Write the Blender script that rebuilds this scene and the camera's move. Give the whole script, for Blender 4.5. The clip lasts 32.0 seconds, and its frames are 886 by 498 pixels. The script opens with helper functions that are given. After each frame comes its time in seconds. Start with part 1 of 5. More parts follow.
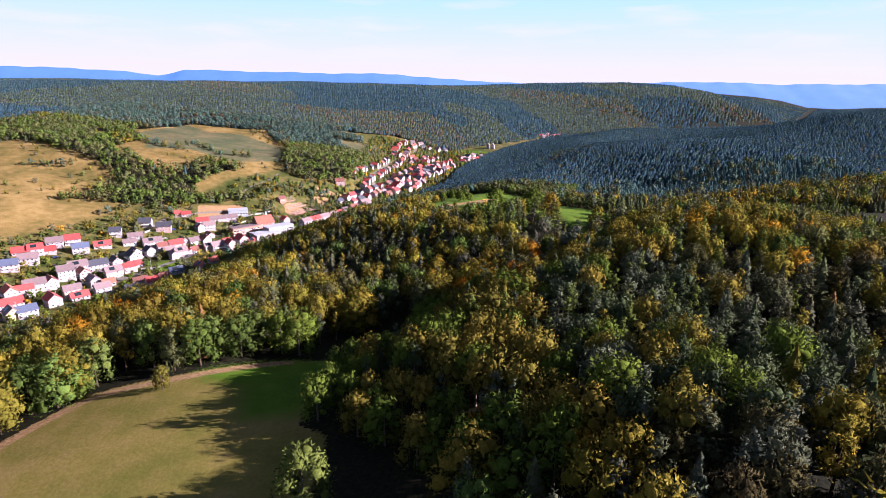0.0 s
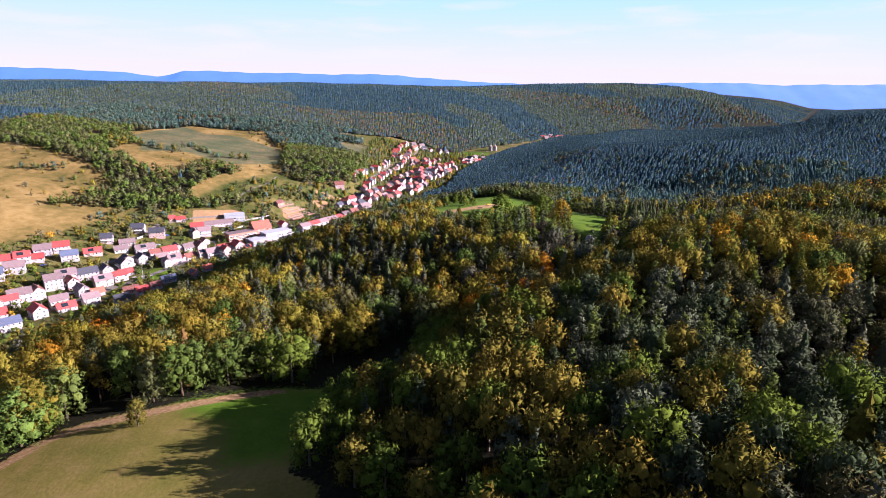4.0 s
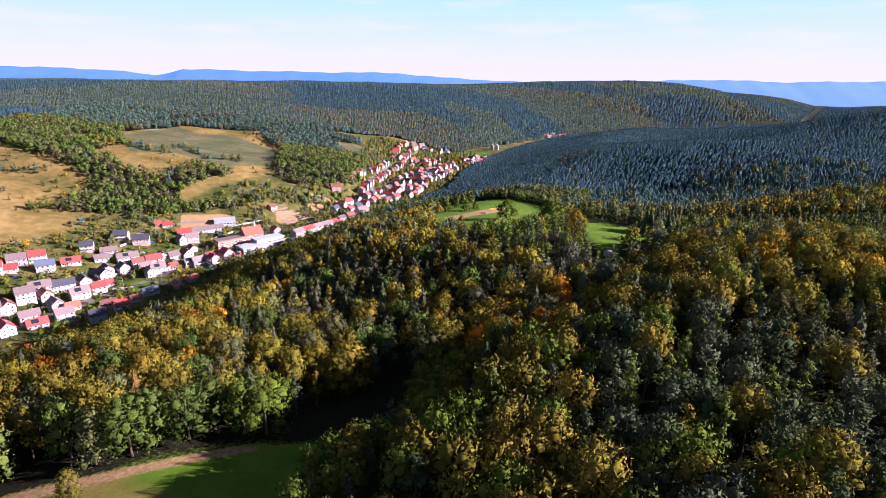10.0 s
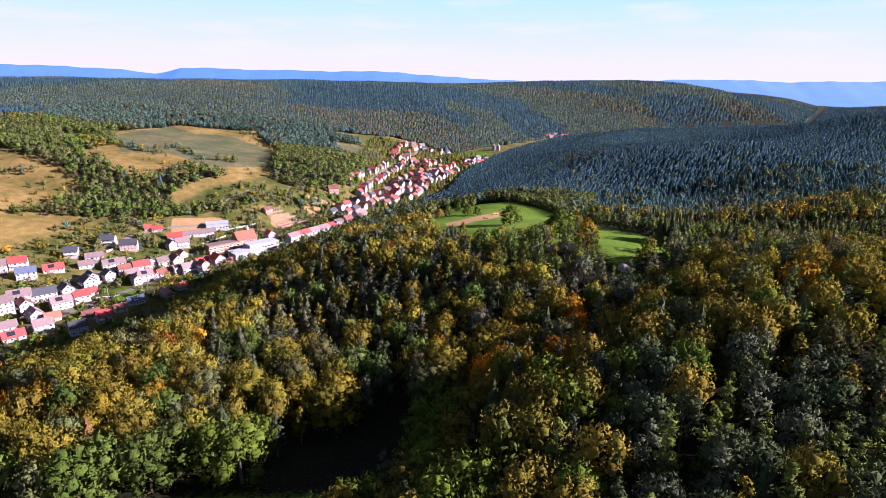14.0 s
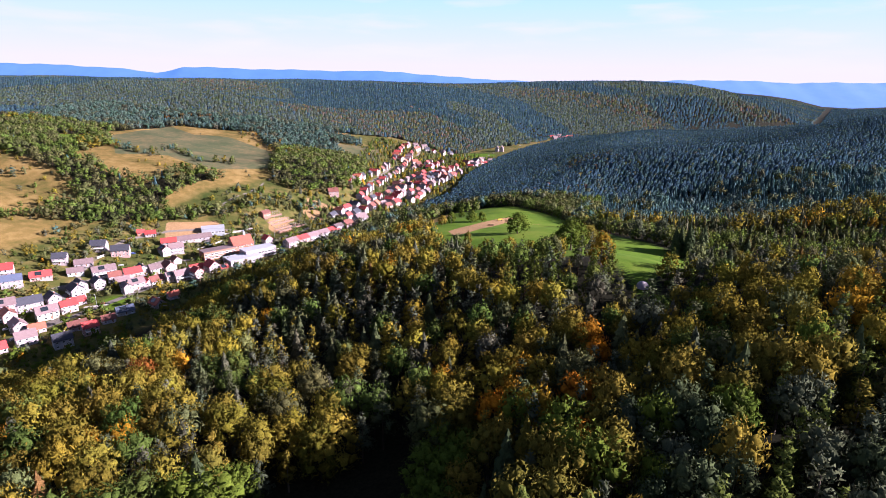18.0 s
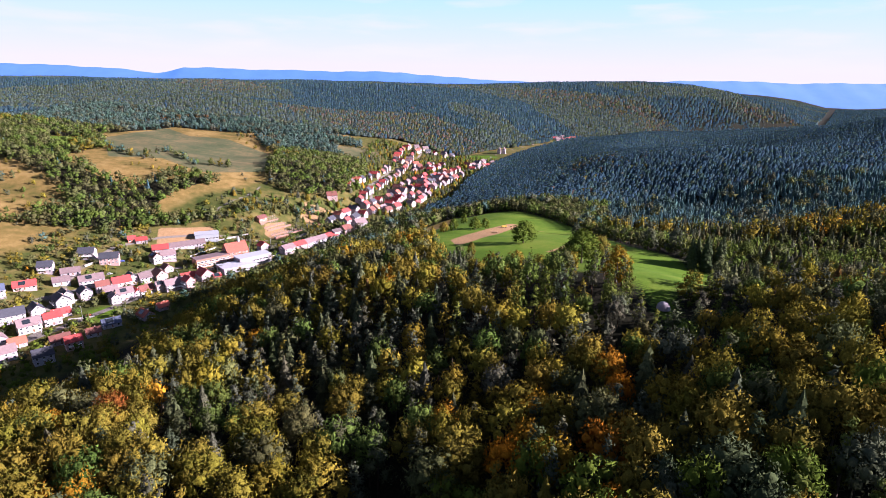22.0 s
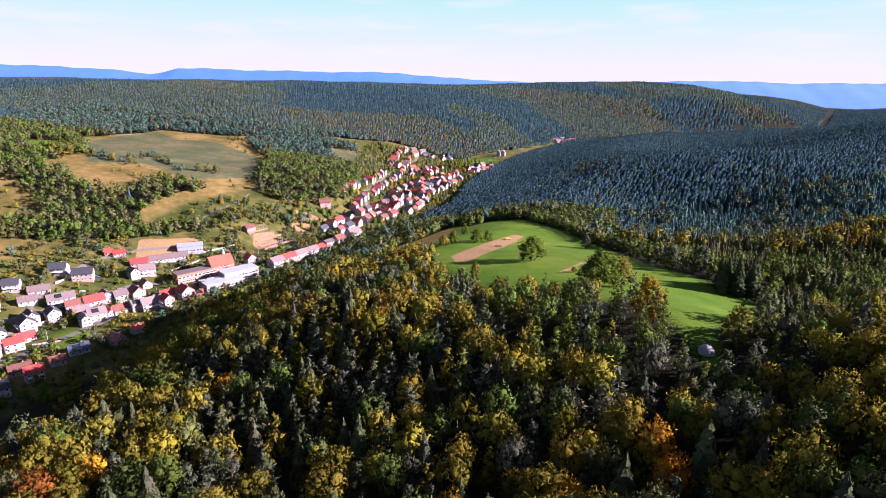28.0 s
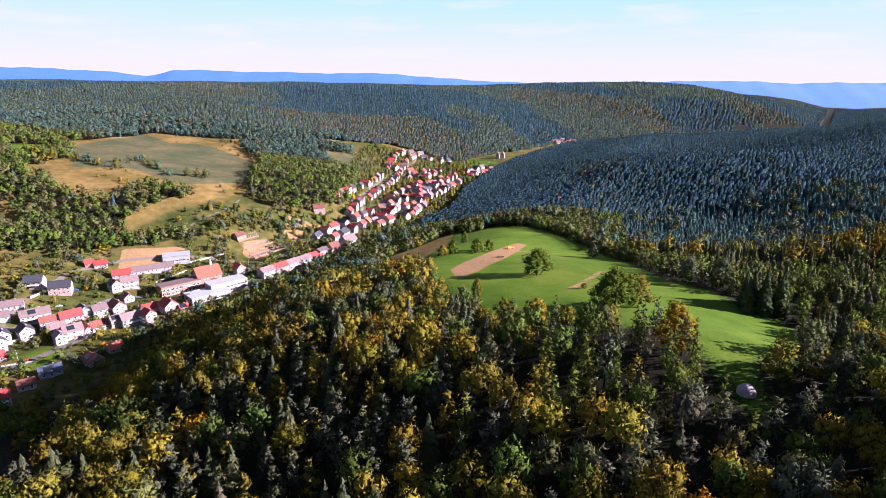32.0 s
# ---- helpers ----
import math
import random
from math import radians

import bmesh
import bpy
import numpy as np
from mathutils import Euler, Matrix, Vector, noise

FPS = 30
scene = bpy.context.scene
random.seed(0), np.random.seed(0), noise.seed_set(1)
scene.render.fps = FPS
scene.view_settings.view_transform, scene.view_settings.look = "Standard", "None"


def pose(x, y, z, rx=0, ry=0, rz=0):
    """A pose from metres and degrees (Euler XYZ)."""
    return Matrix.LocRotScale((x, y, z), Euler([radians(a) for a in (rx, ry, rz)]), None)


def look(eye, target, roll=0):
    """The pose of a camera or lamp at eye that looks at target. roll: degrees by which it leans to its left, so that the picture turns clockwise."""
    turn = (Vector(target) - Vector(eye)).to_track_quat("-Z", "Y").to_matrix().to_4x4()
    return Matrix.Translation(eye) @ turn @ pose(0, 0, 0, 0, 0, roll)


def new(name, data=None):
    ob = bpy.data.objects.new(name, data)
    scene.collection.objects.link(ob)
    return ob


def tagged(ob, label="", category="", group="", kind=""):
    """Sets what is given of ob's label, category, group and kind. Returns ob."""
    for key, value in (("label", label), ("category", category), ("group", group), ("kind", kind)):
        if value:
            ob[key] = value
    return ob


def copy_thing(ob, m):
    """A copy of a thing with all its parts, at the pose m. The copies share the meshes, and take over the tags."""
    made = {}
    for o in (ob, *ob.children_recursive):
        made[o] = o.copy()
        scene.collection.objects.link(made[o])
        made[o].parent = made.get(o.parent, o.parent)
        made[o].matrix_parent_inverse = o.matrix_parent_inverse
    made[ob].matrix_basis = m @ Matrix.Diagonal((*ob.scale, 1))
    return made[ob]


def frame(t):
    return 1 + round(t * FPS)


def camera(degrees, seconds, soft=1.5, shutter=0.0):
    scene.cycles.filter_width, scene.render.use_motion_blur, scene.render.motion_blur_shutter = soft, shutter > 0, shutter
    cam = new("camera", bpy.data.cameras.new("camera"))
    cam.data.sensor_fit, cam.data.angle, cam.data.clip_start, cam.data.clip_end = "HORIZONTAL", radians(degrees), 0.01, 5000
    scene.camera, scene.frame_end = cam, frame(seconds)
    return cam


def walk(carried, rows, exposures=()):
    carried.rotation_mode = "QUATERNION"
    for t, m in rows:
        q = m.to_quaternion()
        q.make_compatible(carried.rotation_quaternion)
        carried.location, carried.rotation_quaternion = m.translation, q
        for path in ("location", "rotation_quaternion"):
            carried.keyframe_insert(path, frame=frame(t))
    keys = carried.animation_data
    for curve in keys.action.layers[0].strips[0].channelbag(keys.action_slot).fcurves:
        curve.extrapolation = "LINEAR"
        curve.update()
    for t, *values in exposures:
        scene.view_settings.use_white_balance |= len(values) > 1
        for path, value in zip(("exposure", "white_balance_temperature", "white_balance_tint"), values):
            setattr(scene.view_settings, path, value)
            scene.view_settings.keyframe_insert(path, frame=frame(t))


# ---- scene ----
cam = camera(75.8, 32.0, soft=0.55)
PATH = [
    (0, (1.115, 1.721, 168.224), (1.18, 3.637, 167.654), 0.9),
    (6, (-0.594, 33.104, 167.923), (-0.533, 35.021, 167.356), 0.8),
    (9, (-0.011, 50.156, 167.507), (0.049, 52.072, 166.935), 0.7),
    (13, (0.669, 73.72, 167.113), (0.73, 75.635, 166.537), 0.8),
    (19, (0.059, 104.801, 168.037), (0.111, 106.716, 167.46), 1.0),
    (23, (-0.139, 126.032, 168.501), (-0.089, 127.947, 167.926), 1.0),
    (28, (-0.818, 156.468, 168.906), (-0.759, 158.383, 168.332), 0.9),
    (32, (-0.194, 182.141, 168.575), (-0.13, 184.056, 168.004), 0.7),
]
walk(cam, [(t, look(eye, target, roll)) for t, eye, target, roll in PATH], [(0, 2.08, 5700, 25)])

# ---- sky, sun and air ----
SUN_TURN, SUN_HIGH = 93.0, 20.3        # degrees from +y towards +x, degrees above the horizon
world = bpy.data.worlds.new("autumn_sky")
scene.world = world
world.use_nodes = True
wn, wl = world.node_tree.nodes, world.node_tree.links
wn.clear()
sky = wn.new("ShaderNodeTexSky")
sky.sky_type, sky.sun_disc = "NISHITA", False
sky.sun_elevation, sky.sun_rotation = radians(SUN_HIGH), radians(SUN_TURN)
sky.air_density, sky.dust_density, sky.ozone_density, sky.altitude = 1.0, 0.3, 4.0, 400
sky_bg = wn.new("ShaderNodeBackground")
sky_bg.inputs["Strength"].default_value = 0.05
cloud_co = wn.new("ShaderNodeTexCoord")
cloud_map = wn.new("ShaderNodeMapping")
cloud_map.inputs["Scale"].default_value = (3.0, 3.0, 20.0)
cloud_map.inputs["Location"].default_value = (0.7, 0.2, 1.3)
cloud_noise = wn.new("ShaderNodeTexNoise")
cloud_noise.inputs["Scale"].default_value, cloud_noise.inputs["Detail"].default_value = 1.6, 7.0
cloud_ramp = wn.new("ShaderNodeValToRGB")
cloud_ramp.color_ramp.elements[0].position, cloud_ramp.color_ramp.elements[1].position = 0.5, 0.72
cloud_ramp.color_ramp.elements[0].color, cloud_ramp.color_ramp.elements[1].color = (0, 0, 0, 1), (0.75, 0.75, 0.75, 1)
cloud_mix = wn.new("ShaderNodeMix")
cloud_mix.data_type = "RGBA"
cloud_mix.inputs["B"].default_value = (4.65, 4.45, 4.7, 1)
# pale veil of haze that thickens towards the horizon
veil_part = wn.new("ShaderNodeSeparateXYZ")
veil_ramp = wn.new("ShaderNodeValToRGB")
veil_ramp.color_ramp.elements[0].position, veil_ramp.color_ramp.elements[1].position = 0.14, 0.21
veil_ramp.color_ramp.elements[0].color, veil_ramp.color_ramp.elements[1].color = (0.96, 0.96, 0.96, 1), (0, 0, 0, 1)
veil_tone = wn.new("ShaderNodeValToRGB")
veil_tone.color_ramp.elements[0].position, veil_tone.color_ramp.elements[1].position = 0.02, 0.13
veil_tone.color_ramp.elements[0].color, veil_tone.color_ramp.elements[1].color = (0.72, 0.67, 0.74, 1), (0.42, 0.66, 0.74, 1)
veil_gain = wn.new("ShaderNodeVectorMath")
veil_gain.operation = "SCALE"
veil_gain.inputs["Scale"].default_value = 6.6
veil_mix = wn.new("ShaderNodeMix")
veil_mix.data_type = "RGBA"
wout = wn.new("ShaderNodeOutputWorld")
wl.new(cloud_co.outputs["Generated"], cloud_map.inputs["Vector"])
wl.new(cloud_co.outputs["Generated"], veil_part.inputs["Vector"])
wl.new(veil_part.outputs["Z"], veil_ramp.inputs["Fac"])
wl.new(cloud_map.outputs["Vector"], cloud_noise.inputs["Vector"])
wl.new(cloud_noise.outputs["Fac"], cloud_ramp.inputs["Fac"])
wl.new(veil_ramp.outputs["Color"], veil_mix.inputs["Factor"])
wl.new(veil_part.outputs["Z"], veil_tone.inputs["Fac"])
wl.new(veil_tone.outputs["Color"], veil_gain.inputs[0])
wl.new(veil_gain.outputs[0], veil_mix.inputs["B"])
sky_gain = wn.new("ShaderNodeVectorMath")
sky_gain.operation = "SCALE"
sky_gain.inputs["Scale"].default_value = 0.45
wl.new(sky.outputs["Color"], sky_gain.inputs[0])
wl.new(sky_gain.outputs[0], veil_mix.inputs["A"])
wl.new(cloud_ramp.outputs["Color"], cloud_mix.inputs["Factor"])
wl.new(veil_mix.outputs["Result"], cloud_mix.inputs["A"])
wl.new(cloud_mix.outputs["Result"], sky_bg.inputs["Color"])
wl.new(sky_bg.outputs["Background"], wout.inputs["Surface"])

sun_data = bpy.data.lights.new("sun", "SUN")
sun_data.energy, sun_data.angle, sun_data.color = 5.0, radians(0.55), (1.0, 0.88, 0.81)
sun = new("sun", sun_data)
sun_way = Vector((math.sin(radians(SUN_TURN)) * math.cos(radians(SUN_HIGH)), math.cos(radians(SUN_TURN)) * math.cos(radians(SUN_HIGH)), math.sin(radians(SUN_HIGH))))
sun.matrix_world = look(sun_way * 900, (0, 0, 0))

# ---- materials ----
def material(name, rough=0.8, metal=0.0):
    m = bpy.data.materials.new(name)
    m.use_nodes = True
    nt = m.node_tree
    bsdf = nt.nodes["Principled BSDF"]
    bsdf.inputs["Roughness"].default_value, bsdf.inputs["Metallic"].default_value = rough, metal
    return m, nt, bsdf


def noise_node(nt, scale, detail=4.0, rough=0.55, source="Object"):
    co = nt.nodes.new("ShaderNodeTexCoord")
    n = nt.nodes.new("ShaderNodeTexNoise")
    n.inputs["Scale"].default_value, n.inputs["Detail"].default_value, n.inputs["Roughness"].default_value = scale, detail, rough
    nt.links.new(co.outputs[source], n.inputs["Vector"])
    return n.outputs["Fac"]


def ramp(nt, fac, *stops):
    r = nt.nodes.new("ShaderNodeValToRGB")
    el = r.color_ramp.elements
    while len(el) < len(stops):
        el.new(0.5)
    for e, (p, c) in zip(el, stops):
        e.position, e.color = p, (*c, 1)
    nt.links.new(fac, r.inputs["Fac"])
    return r.outputs["Color"]


def blend(nt, fac, a, b, kind="MIX"):
    n = nt.nodes.new("ShaderNodeMix")
    n.data_type, n.blend_type = "RGBA", kind
    for key, v in (("Factor", fac), ("A", a), ("B", b)):
        if isinstance(v, (int, float)):
            n.inputs[key].default_value = v
        elif isinstance(v, tuple):
            n.inputs[key].default_value = (*v, 1)
        else:
            nt.links.new(v, n.inputs[key])
    return n.outputs["Result"]


def sums(nt, kind, a, b, clamp=False):
    n = nt.nodes.new("ShaderNodeMath")
    n.operation, n.use_clamp = kind, clamp
    for i, v in enumerate((a, b)):
        if isinstance(v, (int, float)):
            n.inputs[i].default_value = v
        else:
            nt.links.new(v, n.inputs[i])
    return n.outputs[0]


def relief(nt, bsdf, fac, strength, distance):
    b = nt.nodes.new("ShaderNodeBump")
    b.inputs["Strength"].default_value, b.inputs["Distance"].default_value = strength, distance
    nt.links.new(fac, b.inputs["Height"])
    nt.links.new(b.outputs["Normal"], bsdf.inputs["Normal"])


def plain(name, color, rough=0.75, metal=0.0, spread=0.18, grain=0.8, random_tone=0.0):
    """A surface of one colour with stains, grain and, if wanted, a tone of its own for each object."""
    m, nt, bsdf = material(name, rough, metal)
    big, fine = noise_node(nt, grain), noise_node(nt, grain * 9, 6)
    tone = sums(nt, "ADD", sums(nt, "MULTIPLY", big, spread * 2), sums(nt, "MULTIPLY", fine, spread))
    tone = sums(nt, "ADD", tone, 1 - spread * 1.5)
    if random_tone:
        info = nt.nodes.new("ShaderNodeObjectInfo")
        tone = sums(nt, "MULTIPLY", tone, sums(nt, "ADD", sums(nt, "MULTIPLY", info.outputs["Random"], random_tone), 1 - random_tone / 2))
    vec = nt.nodes.new("ShaderNodeVectorMath")
    vec.operation = "SCALE"
    vec.inputs[0].default_value = color
    nt.links.new(tone, vec.inputs["Scale"])
    nt.links.new(vec.outputs[0], bsdf.inputs["Base Color"])
    relief(nt, bsdf, fine, 0.25, 0.03)
    return m


def foliage(name, tones=None, fine=2.4):
    """Leaves: tones by the object's own chance, or, for joined woods, each tree's leaf colour with any haze blue in it.
    """
    m, nt, bsdf = material(name, 0.75)
    if tones:
        info = nt.nodes.new("ShaderNodeObjectInfo")
        base = ramp(nt, info.outputs["Random"], *tones)
    else:
        at = nt.nodes.new("ShaderNodeAttribute")
        at.attribute_name = "leaf_tone"
        base = at.outputs["Color"]
    geo = nt.nodes.new("ShaderNodeNewGeometry")
    chance = geo.outputs["Random Per Island"]
    base = blend(nt, 1.0, base, ramp(nt, chance, (0.0, (0.82, 0.83, 0.82)), (0.6, (1.0, 1.0, 1.0)), (1.0, (1.2, 1.16, 1.05))), "MULTIPLY")
    leaf = noise_node(nt, fine, 3, 0.7)
    base = blend(nt, 1.0, base, ramp(nt, leaf, (0.32, (0.66, 0.66, 0.66)), (0.55, (1.0, 1.0, 1.0)), (0.75, (1.32, 1.28, 1.15))), "MULTIPLY")
    nt.links.new(base, bsdf.inputs["Base Color"])
    relief(nt, bsdf, leaf, 0.9, 0.9 / fine)
    bsdf.inputs["Specular IOR Level"].default_value = 0.0
    thin = nt.nodes.new("ShaderNodeBsdfTranslucent")
    nt.links.new(base, thin.inputs["Color"])
    mix = nt.nodes.new("ShaderNodeMixShader")
    mix.inputs["Fac"].default_value = 0.12
    out = nt.nodes["Material Output"]
    nt.links.new(bsdf.outputs[0], mix.inputs[1])
    nt.links.new(thin.outputs[0], mix.inputs[2])
    nt.links.new(mix.outputs[0], out.inputs["Surface"])
    return m


def ground_material():
    """Forest floor, with grass, dry grass, bare soil, gardens and tracks laid on by their own outlines."""
    m, nt, bsdf = material("open_ground", 0.95)
    fine, mid, big = noise_node(nt, 0.9, 8), noise_node(nt, 0.12, 6), noise_node(nt, 0.018, 5)
    # forest floor, darkened to near black to deepen the shade under trees
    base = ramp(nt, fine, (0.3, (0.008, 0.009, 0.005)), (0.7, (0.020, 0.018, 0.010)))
    patch = blend(nt, 0.5, mid, big)
    looks = (
        ("dry", ramp(nt, patch, (0.34, (0.085, 0.075, 0.020)), (0.5, (0.165, 0.112, 0.037)), (0.62, (0.215, 0.150, 0.058))), 2.5),
        ("pasture", ramp(nt, patch, (0.34, (0.110, 0.104, 0.020)), (0.5, (0.150, 0.122, 0.030)), (0.62, (0.185, 0.135, 0.045))), 2.5),
        ("garden", ramp(nt, patch, (0.36, (0.038, 0.052, 0.012)), (0.5, (0.080, 0.078, 0.022)), (0.64, (0.150, 0.112, 0.042))), 4.0),
        ("green", ramp(nt, patch, (0.34, (0.058, 0.108, 0.008)), (0.5, (0.076, 0.130, 0.011)), (0.66, (0.104, 0.142, 0.018))), 9.0),
        # dulled grass: the shade over SHADE_FIELD put into the colour; FAR_MEADOW shares it
        ("shade_grass", ramp(nt, patch, (0.34, (0.060, 0.075, 0.036)), (0.5, (0.085, 0.086, 0.044)), (0.66, (0.140, 0.108, 0.055))), 2.5),
        ("soil", ramp(nt, fine, (0.3, (0.21, 0.125, 0.062)), (0.7, (0.31, 0.195, 0.105))), 1.2),
        ("lane", ramp(nt, fine, (0.3, (0.13, 0.112, 0.105)), (0.7, (0.19, 0.165, 0.150))), 0.15),
    )
    for key, look_of, ragged in looks:
        at = nt.nodes.new("ShaderNodeAttribute")
        at.attribute_name = "to_" + key
        edge = sums(nt, "ADD", at.outputs["Fac"], sums(nt, "MULTIPLY", sums(nt, "SUBTRACT", fine, 0.5), ragged * 2))
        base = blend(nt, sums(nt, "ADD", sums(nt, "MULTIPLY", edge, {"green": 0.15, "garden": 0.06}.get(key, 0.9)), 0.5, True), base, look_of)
    tone = ramp(nt, big, (0.3, (0.8, 0.84, 0.8)), (0.7, (1.15, 1.1, 1.05)))
    base = blend(nt, 1.0, base, tone, "MULTIPLY")
    speck = ramp(nt, fine, (0.35, (0.9, 0.9, 0.9)), (0.65, (1.08, 1.08, 1.08)))
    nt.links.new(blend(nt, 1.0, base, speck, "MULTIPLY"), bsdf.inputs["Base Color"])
    bsdf.inputs["Specular IOR Level"].default_value = 0.05
    relief(nt, bsdf, fine, 0.3, 0.3)
    return m


BARK = plain("bark", (0.10, 0.075, 0.05), 0.9, spread=0.3, grain=3)
WOODS = foliage("woodland_leaves")
GROUND = ground_material()
# ---- lie of the land: one village valley, slopes to both sides of it ----
VALLEY_Y = np.array([-400, 0, 200, 355, 465, 555, 640, 755, 900, 1240, 1400, 1680, 2300, 5200])
VALLEY_X = np.array([-640, -430, -345, -279, -228, -187, -150, -90, 0, 128, 200, 372, 1500, 3600])   # foot of the eastern slope
KNOLLS = ((-60, 120, 11, 110), (60, 200, 5, 100), (-70, 230, 7, 80), (110, 300, 28, 110), (0, 340, 10, 100), (-70, 480, 9, 100), (70, 470, 13, 100), (160, 430, 11, 110), (40, 590, 4, 90), (200, 620, -9, 140), (280, 160, 50, 200), (450, 420, -7, 220), (620, 700, 4, 230), (420, 930, 23, 160), (650, 1020, 11, 200), (920, 1050, 64, 250), (260, 1180, -2, 150), (480, 1200, -18, 150), (180, 1000, -15, 110), (650, 1400, -4, 250), (100, 800, -13, 140), (0, -120, 25, 200), (300, -200, 26, 200), (750, 250, 9, 260), (300, 780, -26, 130))

WEST_HILLS = ((20, 1730, 24, 260, 180, -15), (980, 2650, 56, 560, 380, 0), (-150, 985, 16, 120, 75, 60),
              (-700, 2500, 12, 600, 400, 0), (-820, 760, -14, 250, 260, 0),
              (-520, 1480, 14, 300, 130, 10), (-420, 1760, -16, 420, 120, 5), (-250, 2050, 14, 420, 130, -8), (-1050, 1900, 16, 400, 160, 12), (-900, 1560, -12, 300, 130, 0))
FAR_HILLS = ((1500, 1500, 14, 500, 350, 0), (2300, 2600, 12, 700, 700, 0))


# swells and hollows of the wooded hilltop, on a grid of 45 m from (-120, 80) on
SWELLS = ((0, 0, 0, -2, 9, 4, 0, 0, 0),
          (0, -1, 0, 0, 10, 3, 0, 0, 0),
          (0, 0, 2, 1, 2, 0, 0, 0, 0),
          (0, 1, -9, 2, 3, 3, 1, 0, 0),
          (0, 0, -3, -5, -8, 0, 4, 0, 0),
          (0, -3, -1, -3, 0, -7, 1, 2, 0),
          (-2, -4, 0, 0, 4, 4, -5, 0, 0),
          (-2, -2, 1, -1, -1, 0, -7, -2, 0),
          (0, 0, -1, 0, 0, 0, 2, 0, 0))


def swell(x, y):
    out = np.zeros(np.shape(x))
    for j, row in enumerate(SWELLS):
        for i, high in enumerate(row):
            if high:
                out = out + high * np.exp(-((x + 120 - 45 * i) ** 2 + (y - 80 - 45 * j) ** 2) / 45.0 ** 2)
    return out


def smooth(a, b, v):
    u = np.clip((v - a) / (b - a), 0, 1)
    return u * u * (3 - 2 * u)


def hill(x, y, cx, cy, high, long, wide, turn):
    c, s = math.cos(radians(turn)), math.sin(radians(turn))
    u, v = (x - cx) * c + (y - cy) * s, (y - cy) * c - (x - cx) * s
    return high * np.exp(-(u / long) ** 2 - (v / wide) ** 2)


def ripple(x, y):
    return (np.sin(x * 0.031 + 1.7 * np.sin(y * 0.017)) * np.cos(y * 0.027 + np.sin(x * 0.013)) * 1.5
            + np.sin(x * 0.0071 + 2.0 + 0.8 * np.sin(y * 0.0047)) * np.sin(y * 0.0063 + 0.6) * 5)


def height(x, y):
    """The ground's height at plan places x, y (arrays)."""
    x, y = np.asarray(x, float), np.asarray(y, float)
    foot = np.interp(y, VALLEY_Y, VALLEY_X)
    floor = -1 + 0.009 * np.clip(y - 450, 0, 1400)
    width = 60 + 60 * smooth(850, 1150, y) * (1 - smooth(1400, 1650, y))
    west = np.maximum(foot - width - x, 0)
    east = np.maximum(x - foot, 0)
    z_west = 116 * (1 - np.exp(-west / 480)) + 12 * smooth(0, 60, west) * smooth(700, 760, y) * (1 - smooth(860, 1000, y))
    for h in WEST_HILLS:
        z_west = z_west + hill(x, y, *h) * smooth(0, 120, west)
    top = np.full(x.shape, 45.0)
    for cx, cy, high, wide in KNOLLS:
        top = top + high * np.exp(-((x - cx) ** 2 + (y - cy) ** 2) / wide ** 2)
    top = top + swell(x, y)
    far = smooth(1350, 1900, y)
    top = top * (1 - far) + far * 12
    z_east = top * smooth(12, 212 + 0.1 * np.maximum(y - 600, 0), east)
    for h in FAR_HILLS:
        z_east = z_east + hill(x, y, *h) * smooth(0, 150, east)
    bumps = ripple(x, y) * smooth(20, 160, west + east)
    return floor + np.where(x < foot, z_west, z_east) + bumps

# ---- outlines of meadows, fields and woods in plan ----
NEAR_MEADOW = ((-128, 148), (-124, 160), (-115, 179), (-100, 184), (-88, 186), (-70, 193), (-50, 203), (-41, 211), (-38, 222), (-29, 232), (-12, 238), (-2, 238), (-2, 228), (-5, 212), (-9, 200), (-18, 189), (-28, 178), (-35, 160), (-35, 147), (-18, 137), (-6, 130), (3, 116), (9, 98), (14, 60), (0, -40), (-190, -20), (-165, 90), (-140, 120))
TOP_MEADOW = ((-22, 540), (-46, 637), (-27, 676), (4, 714), (30, 745), (45, 722), (69, 752), (100, 738), (121, 695), (136, 629), (139, 575), (133, 520), (129, 470), (144, 440), (147, 424), (158, 412), (158, 394), (145, 374), (124, 352), (100, 336), (88, 306), (88, 326), (86, 350), (82, 364), (62, 372), (42, 392), (24, 410), (15, 440), (11, 470), (2, 505), (-10, 522))
DRY_STRIP = ((-46, 637), (-27, 676), (4, 714), (30, 745), (25, 699), (8, 597), (-3, 558), (-22, 540))
FOOT_CLEARING = ((-232, 405), (-229, 425), (-226, 450), (-218, 485), (-205, 505), (-190, 512), (-180, 480), (-165, 445), (-152, 405), (-138, 365), (-125, 335), (-150, 330), (-190, 345), (-225, 370))
VILLAGE_GREEN = ((-252, 506), (-231, 493), (-224, 514), (-236, 527), (-250, 519))
TOP_SOIL = ((16, 505), (29, 541), (49, 581), (75, 626), (81, 620), (66, 583), (48, 539), (29, 494), (19, 480))
WOOD_A = ((-638, 892), (-628, 1078), (-512, 1032), (-420, 869), (-437, 807), (-385, 776), (-329, 745), (-317, 770), (-281, 820), (-252, 805), (-284, 738), (-285, 708), (-232, 727), (-235, 711), (-294, 655), (-356, 630), (-376, 651), (-368, 699), (-402, 730), (-462, 759), (-530, 800), (-577, 803))
WOOD_B = ((-327, 1203), (-241, 1299), (-137, 1254), (-104, 1038), (-99, 900), (-134, 839), (-171, 817), (-207, 838), (-247, 1048), (-305, 1159))
FAR_EDGE_X = np.array([-900, -638, -519, -473, -332, -193, -69, 11, 172, 266, 420])
